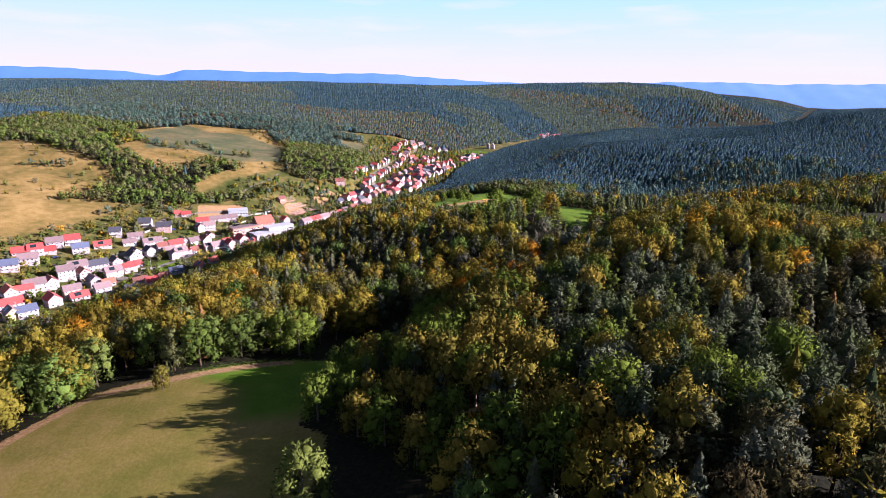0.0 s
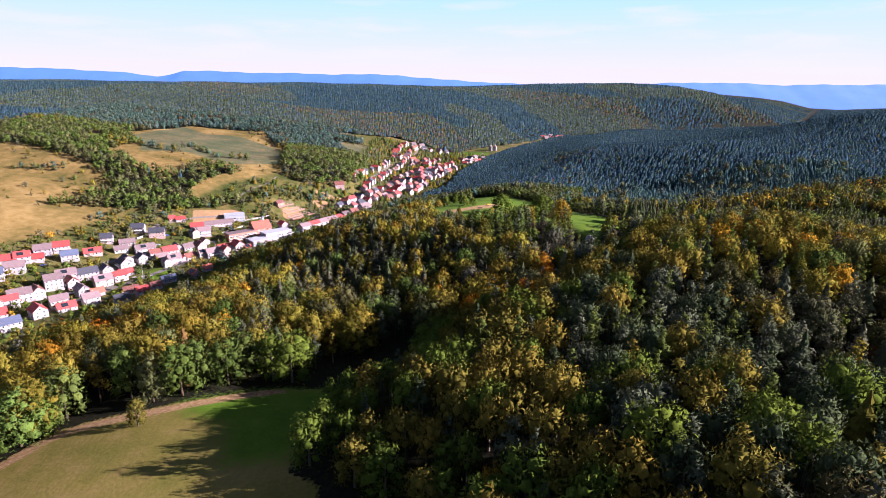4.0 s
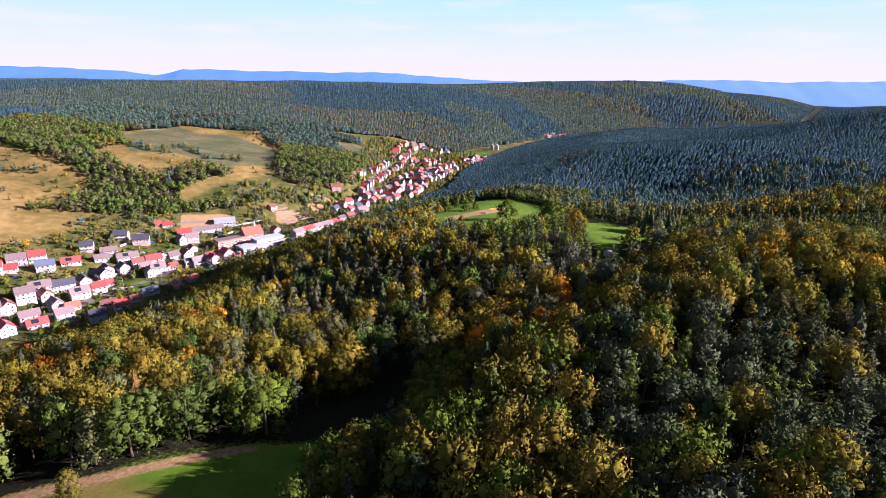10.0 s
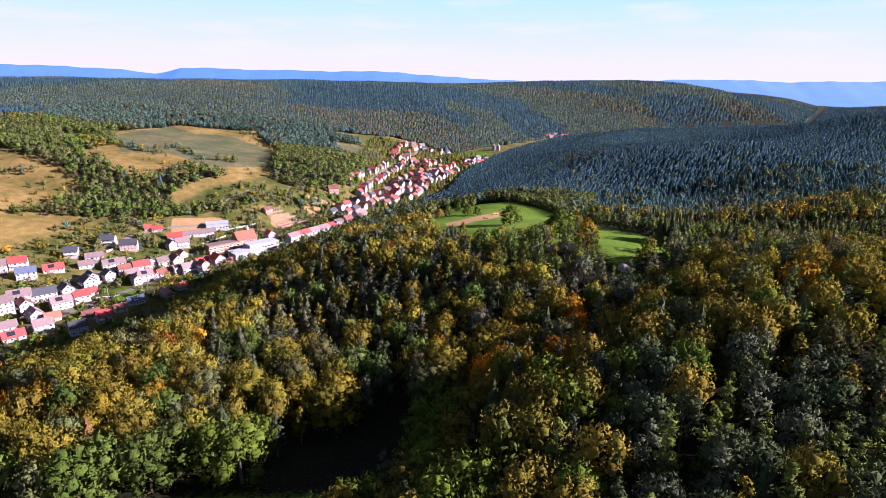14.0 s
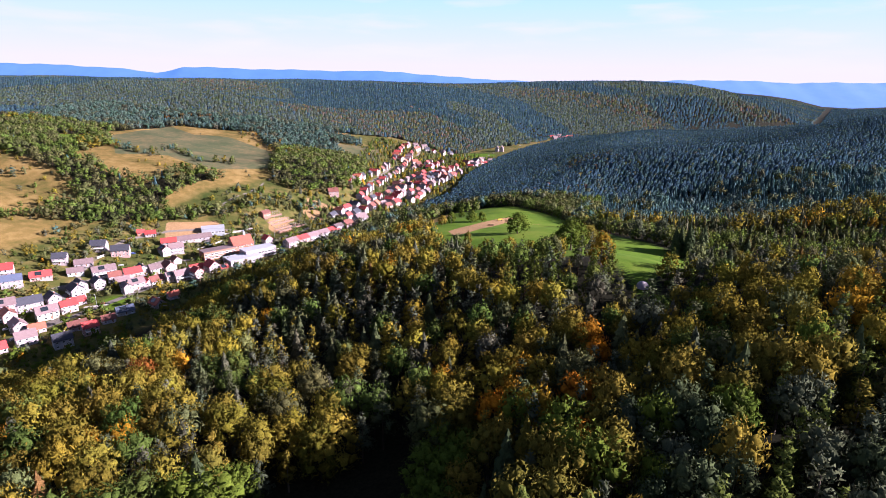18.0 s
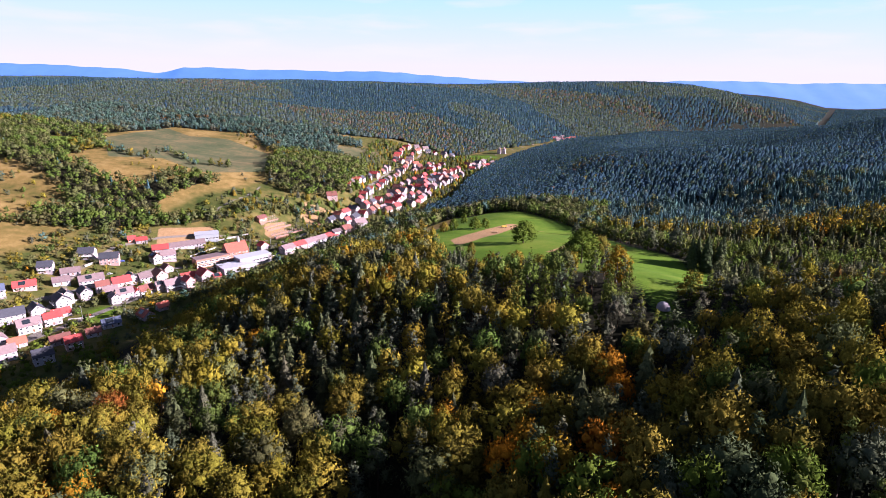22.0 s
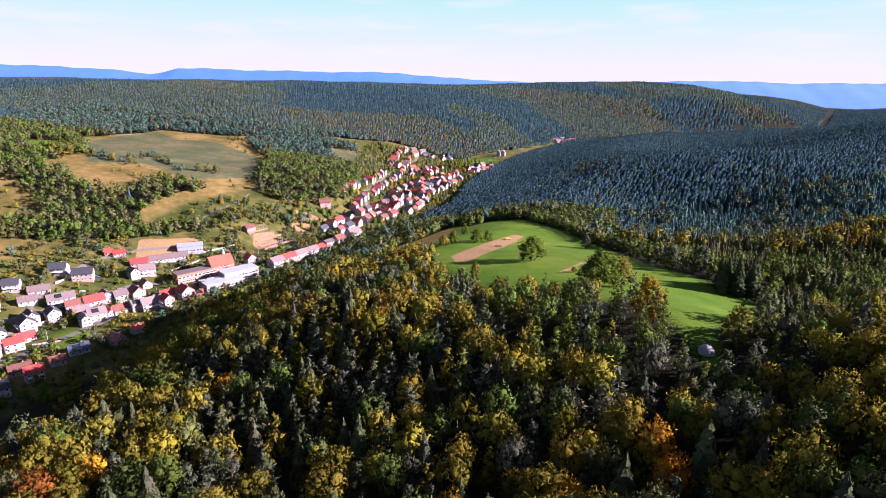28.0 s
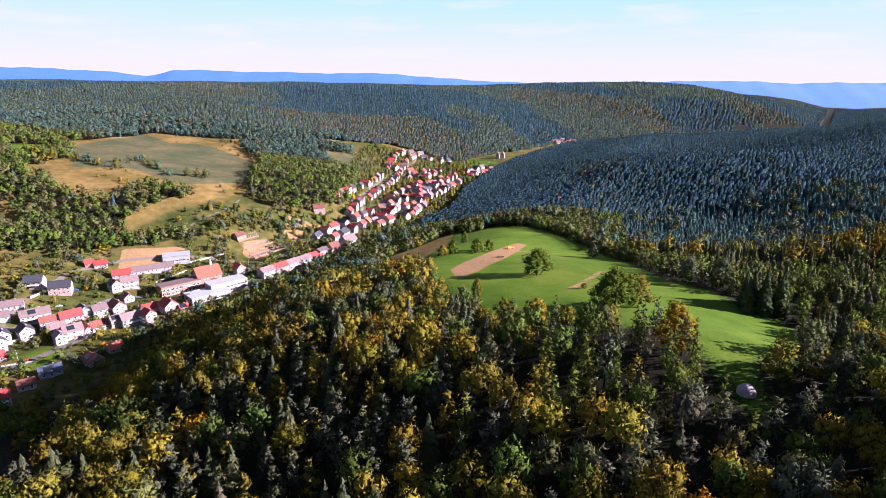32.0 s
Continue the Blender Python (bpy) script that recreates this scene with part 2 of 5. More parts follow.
FAR_EDGE_Y = np.array([900, 990, 1078, 1196, 1220, 1310, 1372, 1350, 1360, 1518, 1650])
GREEN_FIELD = ((-576, 985), (-476, 852), (-453, 894), (-517, 1005))
BRIGHT_FIELD = ((-285, 740), (-250, 793), (-214, 833), (-205, 765), (-250, 715), (-273, 714))
SHADE_FIELD = ((-509, 1037), (-482, 1191), (-416, 1131), (-355, 1142), (-247, 1048), (-199, 878), (-283, 825), (-343, 861), (-396, 833))
CEMETERY = ((-193, 741), (-163, 774), (-138, 719), (-160, 689), (-186, 712))
PLAY_FIELD = ((-275, 681), (-228, 713), (-220, 697), (-241, 648), (-260, 640))
STEEP_FIELD = ((-154, 811), (-120, 821), (-107, 788), (-130, 762), (-152, 778))
FAR_MEADOW = ((-179, 1210), (-111, 1235), (-85, 1206), (-120, 1092), (-162, 1133))
END_MEADOW = ((4, 1346), (161, 1381), (109, 1242), (49, 1310))


def inside(x, y, outline):
    """Metres inside an outline (less than zero outside it)."""
    pts = np.array(outline, float)
    best, odd = np.full(np.shape(x), 1e9), np.zeros(np.shape(x), bool)
    for (ax, ay), (bx, by) in zip(pts, np.roll(pts, -1, 0)):
        dx, dy = bx - ax, by - ay
        u = np.clip(((x - ax) * dx + (y - ay) * dy) / (dx * dx + dy * dy), 0, 1)
        best = np.minimum(best, np.hypot(x - ax - u * dx, y - ay - u * dy))
        if dy:
            odd ^= ((ay > y) != (by > y)) & (x < ax + (y - ay) * dx / dy)
    return np.where(odd, best, -best)


def beside(x, y, line, wide):
    """Metres inside a strip of that width along a line."""
    pts = np.array(line, float)
    best = np.full(np.shape(x), 1e9)
    for (ax, ay), (bx, by) in zip(pts[:-1], pts[1:]):
        dx, dy = bx - ax, by - ay
        u = np.clip(((x - ax) * dx + (y - ay) * dy) / (dx * dx + dy * dy), 0, 1)
        best = np.minimum(best, np.hypot(x - ax - u * dx, y - ay - u * dy))
    return wide / 2 - best


def foot_x(y):
    return np.interp(y, VALLEY_Y, VALLEY_X)


def valley_width(y):
    return 60 + 60 * smooth(850, 1150, y) * (1 - smooth(1400, 1650, y))


def woodland(x, y):
    """Metres inside woodland."""
    x, y = np.asarray(x, float), np.asarray(y, float)
    east = x - foot_x(y) - 30 * (1 - smooth(850, 1100, y)) - 4
    east = np.minimum(east, np.minimum(-inside(x, y, NEAR_MEADOW) - 3, -inside(x, y, TOP_MEADOW) - 3))
    east = np.minimum(east, -inside(x, y, FOOT_CLEARING) - 2)
    west = np.maximum(inside(x, y, WOOD_A), inside(x, y, WOOD_B))
    far = np.minimum(y - np.interp(x, FAR_EDGE_X, FAR_EDGE_Y), 25 + foot_x(y) - valley_width(y) - x)
    west = np.maximum(west, np.where(y > 1000, np.maximum(far, -60), -60))
    west = np.maximum(west, np.minimum(y - np.interp(x, FAR_EDGE_X, FAR_EDGE_Y), -560 - x))
    west = np.minimum(west, -inside(x, y, GREEN_FIELD))
    west = np.minimum(west, -inside(x, y, FAR_MEADOW))
    return np.where(x > foot_x(y), east, west)


def covers(x, y):
    """Metres inside each kind of ground, by name."""
    wood = woodland(x, y)
    west = foot_x(y) + 34 * (1 - smooth(850, 1100, y)) + 6 - x
    garden = np.minimum(west, 75 + 75 * smooth(880, 1100, y) + valley_width(y) - west + 75)
    top = inside(x, y, TOP_MEADOW)
    # meadow cut short of its shaded bay, so the near-black floor paints that shade
    near = np.minimum(inside(x, y, NEAR_MEADOW), np.minimum(-(x + 26), 203 - y))
    soil = np.maximum.reduce([inside(x, y, TOP_SOIL) + 1, inside(x, y, PLAY_FIELD) - 3, inside(x, y, CEMETERY) - 10, inside(x, y, STEEP_FIELD),
                              beside(x, y, NEAR_RIM, 5), beside(x, y, ((72, 446), (87, 465), (102, 489)), 3), beside(x, y, ((66, 590), (84, 588), (122, 592)), 1.5)])
    strip = inside(x, y, DRY_STRIP)
    green = np.maximum.reduce([np.minimum(top, -strip), np.minimum(near, np.minimum(beside(x, y, ((-60, 198), (-40, 186), (-30, 150)), 44), y - 152)), inside(x, y, GREEN_FIELD), inside(x, y, END_MEADOW), inside(x, y, VILLAGE_GREEN) - 1])
    dry = np.maximum(np.minimum.reduce([7 - wood, np.maximum(west - 45, -60), 1700 - y]), strip)
    lane = np.maximum.reduce([beside(x, y, line, wide) for line, wide in LANES])
    return {"dry": dry, "pasture": near, "garden": np.minimum.reduce([garden, 4 - wood, 1750 - y]), "green": green,
            "shade_grass": np.maximum.reduce([inside(x, y, SHADE_FIELD), inside(x, y, FAR_MEADOW)]), "soil": soil, "lane": lane}


NEAR_RIM = ((-127, 146), (-122, 158), (-113, 176), (-99, 181), (-87, 183), (-69, 190), (-50, 200))
MAIN_STREET = ((-400, 200), (-318, 352), (-262, 466), (-220, 556), (-182, 640), (-122, 755), (-38, 892), (60, 1150), (125, 1330), (160, 1420), (330, 1690))
SLOPE_STREET = ((-262, 466), (-280, 520), (-290, 570), (-286, 625), (-262, 660), (-226, 690), (-170, 700))
BACK_STREET = ((-75, 850), (-88, 960), (-70, 1090), (-30, 1230), (-10, 1330))
LANES = ((MAIN_STREET, 6), (SLOPE_STREET, 4.5), (BACK_STREET, 4.5), (((-38, 892), (-75, 850), (-122, 755)), 5),
         (((-290, 520), (-262, 560), (-240, 600), (-182, 640)), 4),
         (((-262, 712), (-236, 730), (-215, 780), (-200, 860)), 2.5))


def axis(fine_from, fine_to, step, low, high):
    """Grid lines: even between two places, wider and wider beyond."""
    mid = list(np.arange(fine_from, fine_to + step, step))
    for end, way, out in ((low, -1, mid), (high, 1, mid)):
        d, at = step, (mid[0] if way < 0 else mid[-1])
        while (at - end) * way < 0:
            d *= 1.09
            at += d * way
            out.insert(0, at) if way < 0 else out.append(at)
    return np.array(mid)


def mesh_from(name, verts, quads, mats=(), tones=None, kinds=None, normals=None):
    me = bpy.data.meshes.new(name)
    me.vertices.add(len(verts))
    me.vertices.foreach_set("co", np.ascontiguousarray(verts, np.float32).ravel())
    me.loops.add(quads.size)
    me.loops.foreach_set("vertex_index", np.ascontiguousarray(quads, np.int32).ravel())
    me.polygons.add(len(quads))
    me.polygons.foreach_set("loop_start", np.arange(0, quads.size, quads.shape[1], dtype=np.int32))
    for m in mats:
        me.materials.append(m)
    if kinds is not None:
        me.polygons.foreach_set("material_index", np.ascontiguousarray(kinds, np.int32))
    if tones is not None:
        at = me.attributes.new("leaf_tone", "FLOAT_COLOR", "POINT")
        at.data.foreach_set("color", np.ascontiguousarray(tones, np.float32).ravel())
    if normals is not None:
        at = me.attributes.new("custom_normal", "FLOAT_VECTOR", "POINT")
        at.data.foreach_set("vector", np.ascontiguousarray(normals, np.float32).ravel())
    me.update(calc_edges=True)
    return me


gx, gy = axis(-600, 310, 4.6, -4700, 4700), axis(60, 960, 4.6, -700, 4780)
nx, ny = len(gx), len(gy)
px, py = np.meshgrid(gx, gy)
px, py = px.ravel(), py.ravel()
pz = height(px, py)
i = np.arange((nx - 1) * (ny - 1))
i = i + i // (nx - 1)
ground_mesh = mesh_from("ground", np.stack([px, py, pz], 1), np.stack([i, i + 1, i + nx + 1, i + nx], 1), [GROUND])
for key, metres in covers(px, py).items():
    at = ground_mesh.attributes.new("to_" + key, "FLOAT", "POINT")
    at.data.foreach_set("value", np.clip(metres, -20, 20).astype(np.float32))
ground_mesh.polygons.foreach_set("use_smooth", np.ones(len(ground_mesh.polygons), bool))
tagged(new("ground", ground_mesh), "rolling ground with dry meadows, fields and forest floor", "ground", kind="structure")

# backdrop ridges at the edge of sight, their haze painted as a blue glow
ridge_mat, rnt, rb = material("haze_blue_backdrop", 1.0)
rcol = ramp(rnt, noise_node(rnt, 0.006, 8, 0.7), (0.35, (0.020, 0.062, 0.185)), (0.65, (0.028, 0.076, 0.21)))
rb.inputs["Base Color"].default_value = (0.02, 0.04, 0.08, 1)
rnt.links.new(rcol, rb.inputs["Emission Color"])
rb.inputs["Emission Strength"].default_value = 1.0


def far_ridge(y0, heights, deep):
    xs = np.linspace(-3700, 3700, 260)
    top = np.interp(xs, [h[0] for h in heights], [h[1] for h in heights]) + 3 * np.sin(xs * 0.011) + 2 * np.sin(xs * 0.031 + 1)
    rows = [np.stack([xs, np.full_like(xs, y0 - deep * (1 - u)), np.maximum(top * u ** 0.7 - 60 * (1 - u), -60)], 1) for u in np.linspace(0, 1, 9)]
    v = np.concatenate(rows)
    k = np.arange(259 * 8)
    k = k + k // 259
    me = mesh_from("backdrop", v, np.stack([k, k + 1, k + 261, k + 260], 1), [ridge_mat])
    me.polygons.foreach_set("use_smooth", np.ones(len(me.polygons), bool))
    return tagged(new("backdrop", me), "hazy blue wooded ridges along the horizon", "ridge", kind="structure")


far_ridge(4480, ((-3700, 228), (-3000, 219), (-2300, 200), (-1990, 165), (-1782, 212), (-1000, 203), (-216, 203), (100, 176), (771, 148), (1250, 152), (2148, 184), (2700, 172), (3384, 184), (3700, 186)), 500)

# ---- trees: leaf tufts round a crown, shaped by kind ----
def unit(v):
    return v / np.maximum(np.linalg.norm(v, axis=1), 1e-9)[:, None]


def turned_out(v, f, n):
    """Faces wound so that each looks the way its surface does."""
    g = np.cross(v[f[:, 1]] - v[f[:, 0]], v[f[:, 2]] - v[f[:, 0]])
    back = (g * n[f].mean(1)).sum(1) < 0
    f = f.copy()
    f[back] = f[back][:, ::-1]
    return v, f, n


def tuft_faces(centres, normals, size, rng, spread=0.34):
    """One spray of leaves a place: a narrow blade that reaches out and over the bough, shaded with the bough that it grows on."""
    n = len(centres)
    nrm = unit(normals + rng.normal(0, spread, (n, 3)))
    a = unit(np.cross(nrm, rng.normal(0, 1, (n, 3))))
    tip = unit(a + 0.5 * normals + np.array([0, 0, 0.15]) + rng.normal(0, 0.2, (n, 3)))
    b = unit(np.cross(tip, nrm))
    s = size * rng.uniform(0.55, 1.45, (n, 1))
    v = np.stack([centres + tip * s * 1.7, centres - tip * s * 0.7 + b * s * 0.62, centres - tip * s * 0.7 - b * s * 0.62], 1).reshape(-1, 3)
    return turned_out(v, np.arange(len(v)).reshape(-1, 3), np.repeat(unit(normals + 0.7 * nrm), 3, 0))


def lathe(rings, sides, wobble, rng):
    """A skin round rings of (z, radius)."""
    ang = np.arange(sides) * 2 * math.pi / sides
    v, n = [], []
    for k, (z, r) in enumerate(rings):
        rr = r * (1 + wobble * rng.uniform(-1, 1, sides))
        lo, hi = rings[max(k - 1, 0)], rings[min(k + 1, len(rings) - 1)]
        rise, out = lo[1] - hi[1], hi[0] - lo[0]
        v.append(np.stack([np.cos(ang) * rr, np.sin(ang) * rr, np.full(sides, z)], 1))
        n.append(np.stack([np.cos(ang) * out, np.sin(ang) * out, np.full(sides, rise)], 1))
    f = []
    for k in range(len(rings) - 1):
        for j in range(sides):
            a, b = k * sides + j, k * sides + (j + 1) % sides
            f += [(a, b, b + sides), (a, b + sides, a + sides)]
    return turned_out(np.concatenate(v), np.array(f), unit(np.concatenate(n)))


ico = bmesh.new()
bmesh.ops.create_icosphere(ico, subdivisions=1, radius=1)
ICO_V = np.array([v.co[:] for v in ico.verts])
ICO_F = np.array([[v.index for v in f.verts] for f in ico.faces])
ico.free()


def boughs_of(c, r, rng, flat=1.0, full=0.5, mid=None):
    """A solid leafy bough at each centre; the shading leans to the whole crown's roundness."""
    vs, fs, ns = [], [], []
    for k in range(len(c)):
        q = ICO_V * rng.uniform(0.62, 1.25, (12, 1)) * r[k] * full * np.array([1, 1, flat])
        vs.append(q + c[k])
        fs.append(ICO_F + 12 * k)
        ns.append(ICO_V if mid is None else unit(ICO_V + 0.9 * unit(q + c[k] - mid)))
    return turned_out(np.concatenate(vs), np.concatenate(fs), np.concatenate(ns))


def joined(*pieces):
    vs, fs, ns, at = [], [], [], 0
    for v, f, n in pieces:
        vs.append(v)
        fs.append(f + at)
        ns.append(n)
        at += len(v)
    return np.concatenate(vs), np.concatenate(fs), np.concatenate(ns)


def clumps(c, r, tufts, size, rng, lift=0.25, mid=None):
    """Leaf sprays on the outside of balls with centres c and radii r; the shading leans to the whole crown's roundness."""
    k = rng.choice(len(c), tufts * 3, p=r ** 2 / (r ** 2).sum())
    d = rng.normal(0, 1, (tufts * 3, 3))
    d[:, 2] += lift
    d = unit(d)
    p = c[k] + d * r[k, None] * rng.uniform(0.66, 1.05, (tufts * 3, 1))
    ok = (np.linalg.norm(p[:, None] - c[None], axis=2) / r).min(1) > 0.62
    p, d = p[ok][:tufts], d[ok][:tufts]
    return tuft_faces(p, d if mid is None else unit(d + 0.8 * unit(p - mid)), size, rng)


def crown(c, r, tufts, size, rng, lift=0.25, flat=1.0):
    mid = c.mean(0) - (0, 0, 0.1)
    core = boughs_of(c, r, rng, flat, mid=mid)
    return joined(core, clumps(c, r, tufts, size, rng, lift, mid)) if tufts else core


def broadleaf(seed, tufts, size, lobes=11, low=0.2):
    """Crown of a broadleaf tree one metre high."""
    rng = np.random.default_rng(seed)
    u = (np.arange(lobes) + 0.5) / lobes
    ang = np.arange(lobes) * 2.4 + rng.uniform(-0.4, 0.4, lobes)
    tilt = 1 - 1.35 * u                      # from the top round to below the middle
    out = np.sqrt(1 - tilt ** 2) * rng.uniform(0.75, 1.12, lobes)
    mid = 0.5 + low / 2
    c = np.stack([np.cos(ang) * out * 0.29, np.sin(ang) * out * 0.29, mid + tilt * (1 - low) * 0.31 * rng.uniform(0.8, 1.1, lobes)], 1)
    r = rng.uniform(0.14, 0.22, lobes) * (11 / lobes) ** 0.5
    return crown(c, r, tufts, size, rng, flat=0.85)


def leafy(seed, tufts, size, lobes=13):
    """Crown of a tree or bush that is leafy from the ground up, one metre high."""
    rng = np.random.default_rng(seed)
    u = (np.arange(lobes) + rng.uniform(0.1, 0.9, lobes)) / lobes
    ang = np.arange(lobes) * 2.4 + rng.uniform(-0.5, 0.5, lobes)
    out = 0.29 * np.sin(np.pi * (0.25 + 0.70 * u)) ** 0.8 * rng.uniform(0.7, 1.1, lobes)
    c = np.stack([np.cos(ang) * out, np.sin(ang) * out, 0.13 + 0.72 * u], 1)
    r = rng.uniform(0.13, 0.22, lobes) * (13 / lobes) ** 0.5
    return crown(c, r, tufts, size, rng)


def fluffy(seed, tufts, size, lobes=11, low=0.28, wide=0.17, soft=0.115):
    """Crown of a pine or larch one metre high: soft clumps, narrower towards the tip."""
    rng = np.random.default_rng(seed)
    u = (np.arange(lobes) + rng.uniform(0.2, 0.8, lobes)) / lobes
    ang = np.arange(lobes) * 2.4 + rng.uniform(-0.5, 0.5, lobes)
    out = wide * (1 - u) ** 0.75 * rng.uniform(0.5, 1.1, lobes)
    c = np.stack([np.cos(ang) * out, np.sin(ang) * out, low + (0.95 - low) * u], 1)
    r = soft * (1 - 0.6 * u) * rng.uniform(0.8, 1.25, lobes)
    return crown(c, r, tufts, size, rng, 0.4, 0.8)


def conifer(seed, layers, boughs, wide=0.16, low=0.08, droop=0.06, rough=0.45, core=5):
    """Crown of a spruce one metre high: tiers of hanging boughs."""
    rng = np.random.default_rng(seed)
    v, ns = [], []
    up = np.array([0, 0, 1.0])
    for k in range(layers):
        u = (k + 0.5) / layers
        z, r = low + (1 - low) * u, wide * (1 - u) ** 0.8 + 0.012
        n = max(3, round(boughs * (1 - 0.55 * u)))
        ang = rng.uniform(0, 6.28) + np.arange(n) * 2 * math.pi / n + rng.normal(0, 0.2, n)
        rr = (r * (1 + rough * rng.uniform(-1, 1, n)))[:, None]
        out = np.stack([np.cos(ang), np.sin(ang), 0 * ang], 1)
        side = np.stack([-np.sin(ang), np.cos(ang), 0 * ang], 1)
        lift = rng.uniform(0.4, 1.3, (n, 1)) * droop
        w = rr * 0.5 + 0.01
        root = out * rr * 0.1 + up * (z + 0.035)
        v.append(np.stack([root, out * rr + side * w + up * (z - lift - 0.25 * rr), out * rr - side * w + up * (z - lift * 1.2 - 0.25 * rr)], 1).reshape(-1, 3))
        ns.append(np.repeat(unit(out + 0.55 * up + rng.normal(0, 0.15, (n, 3))), 3, 0))
    v = np.concatenate(v)
    cone = [(low, wide * 0.62), ((1 + low) / 2, wide * 0.36), (0.99, 0.008)]
    return joined(turned_out(v, np.arange(len(v)).reshape(-1, 3), np.concatenate(ns)), lathe(cone, core, 0.15, rng))


def spire(seed, wide=0.2):
    """Crown of a far-off spruce: one ragged skin."""
    rng = np.random.default_rng(seed)
    return lathe([(0.04, wide), (0.5, wide * 0.72), (0.96, 0.025)], 4, 0.32, rng)


def dome(seed, wide, peak):
    rng = np.random.default_rng(seed)
    return lathe([(0.0, wide), (0.55, wide * 0.62 if peak else wide * 0.85), (0.95, 0.03 if peak else wide * 0.3)], 4, 0.25, rng)


def open_to_sky(shape, lean=1.1):
    v, f, n = shape
    return v, f, unit(n + (0, 0, lean))


def trunk_of(sides=6, high=0.62, thick=0.017):
    return lathe([(-0.08, thick * 1.5), (high * 0.5, thick * 0.8), (high, thick * 0.3)], sides, 0.1, np.random.default_rng(5))


def stand_of(fine, size):
    """The kinds of tree, with that share of leaf sprays and their size."""
    return {"beech": [broadleaf(s, int(860 * fine), 0.0205 * size, 12) for s in range(6)], "pine": [fluffy(s + 20, int(560 * fine), 0.0165 * size, 11) for s in range(5)],
            "spruce": [conifer(s + 30, 22, 14) for s in range(3)], "larch": [fluffy(s + 40, int(640 * fine), 0.0165 * size, 13, 0.08, 0.15, 0.095) for s in range(3)],
            "edge": [leafy(s + 45, int(1050 * fine), 0.0195 * size, 18) for s in range(4)]}


NEAR, HALF = stand_of(1.0, 1.0), stand_of(0.42, 1.45)
MIDDLE = {"beech": [broadleaf(s + 50, 52, 0.066, 4) for s in range(5)], "pine": [fluffy(s + 60, 60, 0.048, 4, 0.28, 0.13, 0.14) for s in range(4)],
          "spruce": [conifer(s + 70, 8, 7, core=4) for s in range(3)], "larch": [fluffy(s + 80, 70, 0.048, 5, 0.08, 0.13, 0.13) for s in range(3)],
          "edge": [leafy(s + 85, 80, 0.062, 5) for s in range(4)]}
ONE_BALL = np.array([(0, 0, 0.55)]), np.array([0.42])
FAR = {"beech": [joined(dome(s + 90, 0.36, False), clumps(*ONE_BALL, 9, 0.12, np.random.default_rng(s + 5))) for s in range(5)],
       "spruce": [joined(spire(s + 95), clumps(np.array([(0, 0, 0.3), (0, 0, 0.55)]), np.array([0.2, 0.14]), 6, 0.08, np.random.default_rng(s))) for s in range(5)]}
FAR["pine"] = FAR["larch"] = FAR["spruce"]
FAR["edge"] = FAR["beech"]
FAR = {kind: [open_to_sky(shape, 1.5) for shape in shapes] for kind, shapes in FAR.items()}
GRAND = {"edge": [leafy(s + 140, 1500, 0.020, 26) for s in range(3)]}
# blue and slate hold the blue of distance haze besides the leaves' own green
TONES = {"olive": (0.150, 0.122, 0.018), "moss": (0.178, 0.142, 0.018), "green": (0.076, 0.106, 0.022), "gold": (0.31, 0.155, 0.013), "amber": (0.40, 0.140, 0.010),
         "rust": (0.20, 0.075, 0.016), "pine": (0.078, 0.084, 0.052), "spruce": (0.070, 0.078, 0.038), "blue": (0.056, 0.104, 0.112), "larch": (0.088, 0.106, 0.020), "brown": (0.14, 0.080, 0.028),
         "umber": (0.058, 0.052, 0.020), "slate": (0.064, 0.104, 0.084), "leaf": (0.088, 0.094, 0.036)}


def field_noise(x, y, size, seed):
    a, b = math.sin(seed * 12.9) * 60, math.cos(seed * 7.3) * 60
    x, y = x / size + a, y / size + b
    return (np.sin(x + 1.3 * np.sin(y * 0.9)) + np.sin(y * 1.2 + 1.1 * np.sin(x * 1.1 + 2)) + np.sin((x + y) * 0.63)) / 3


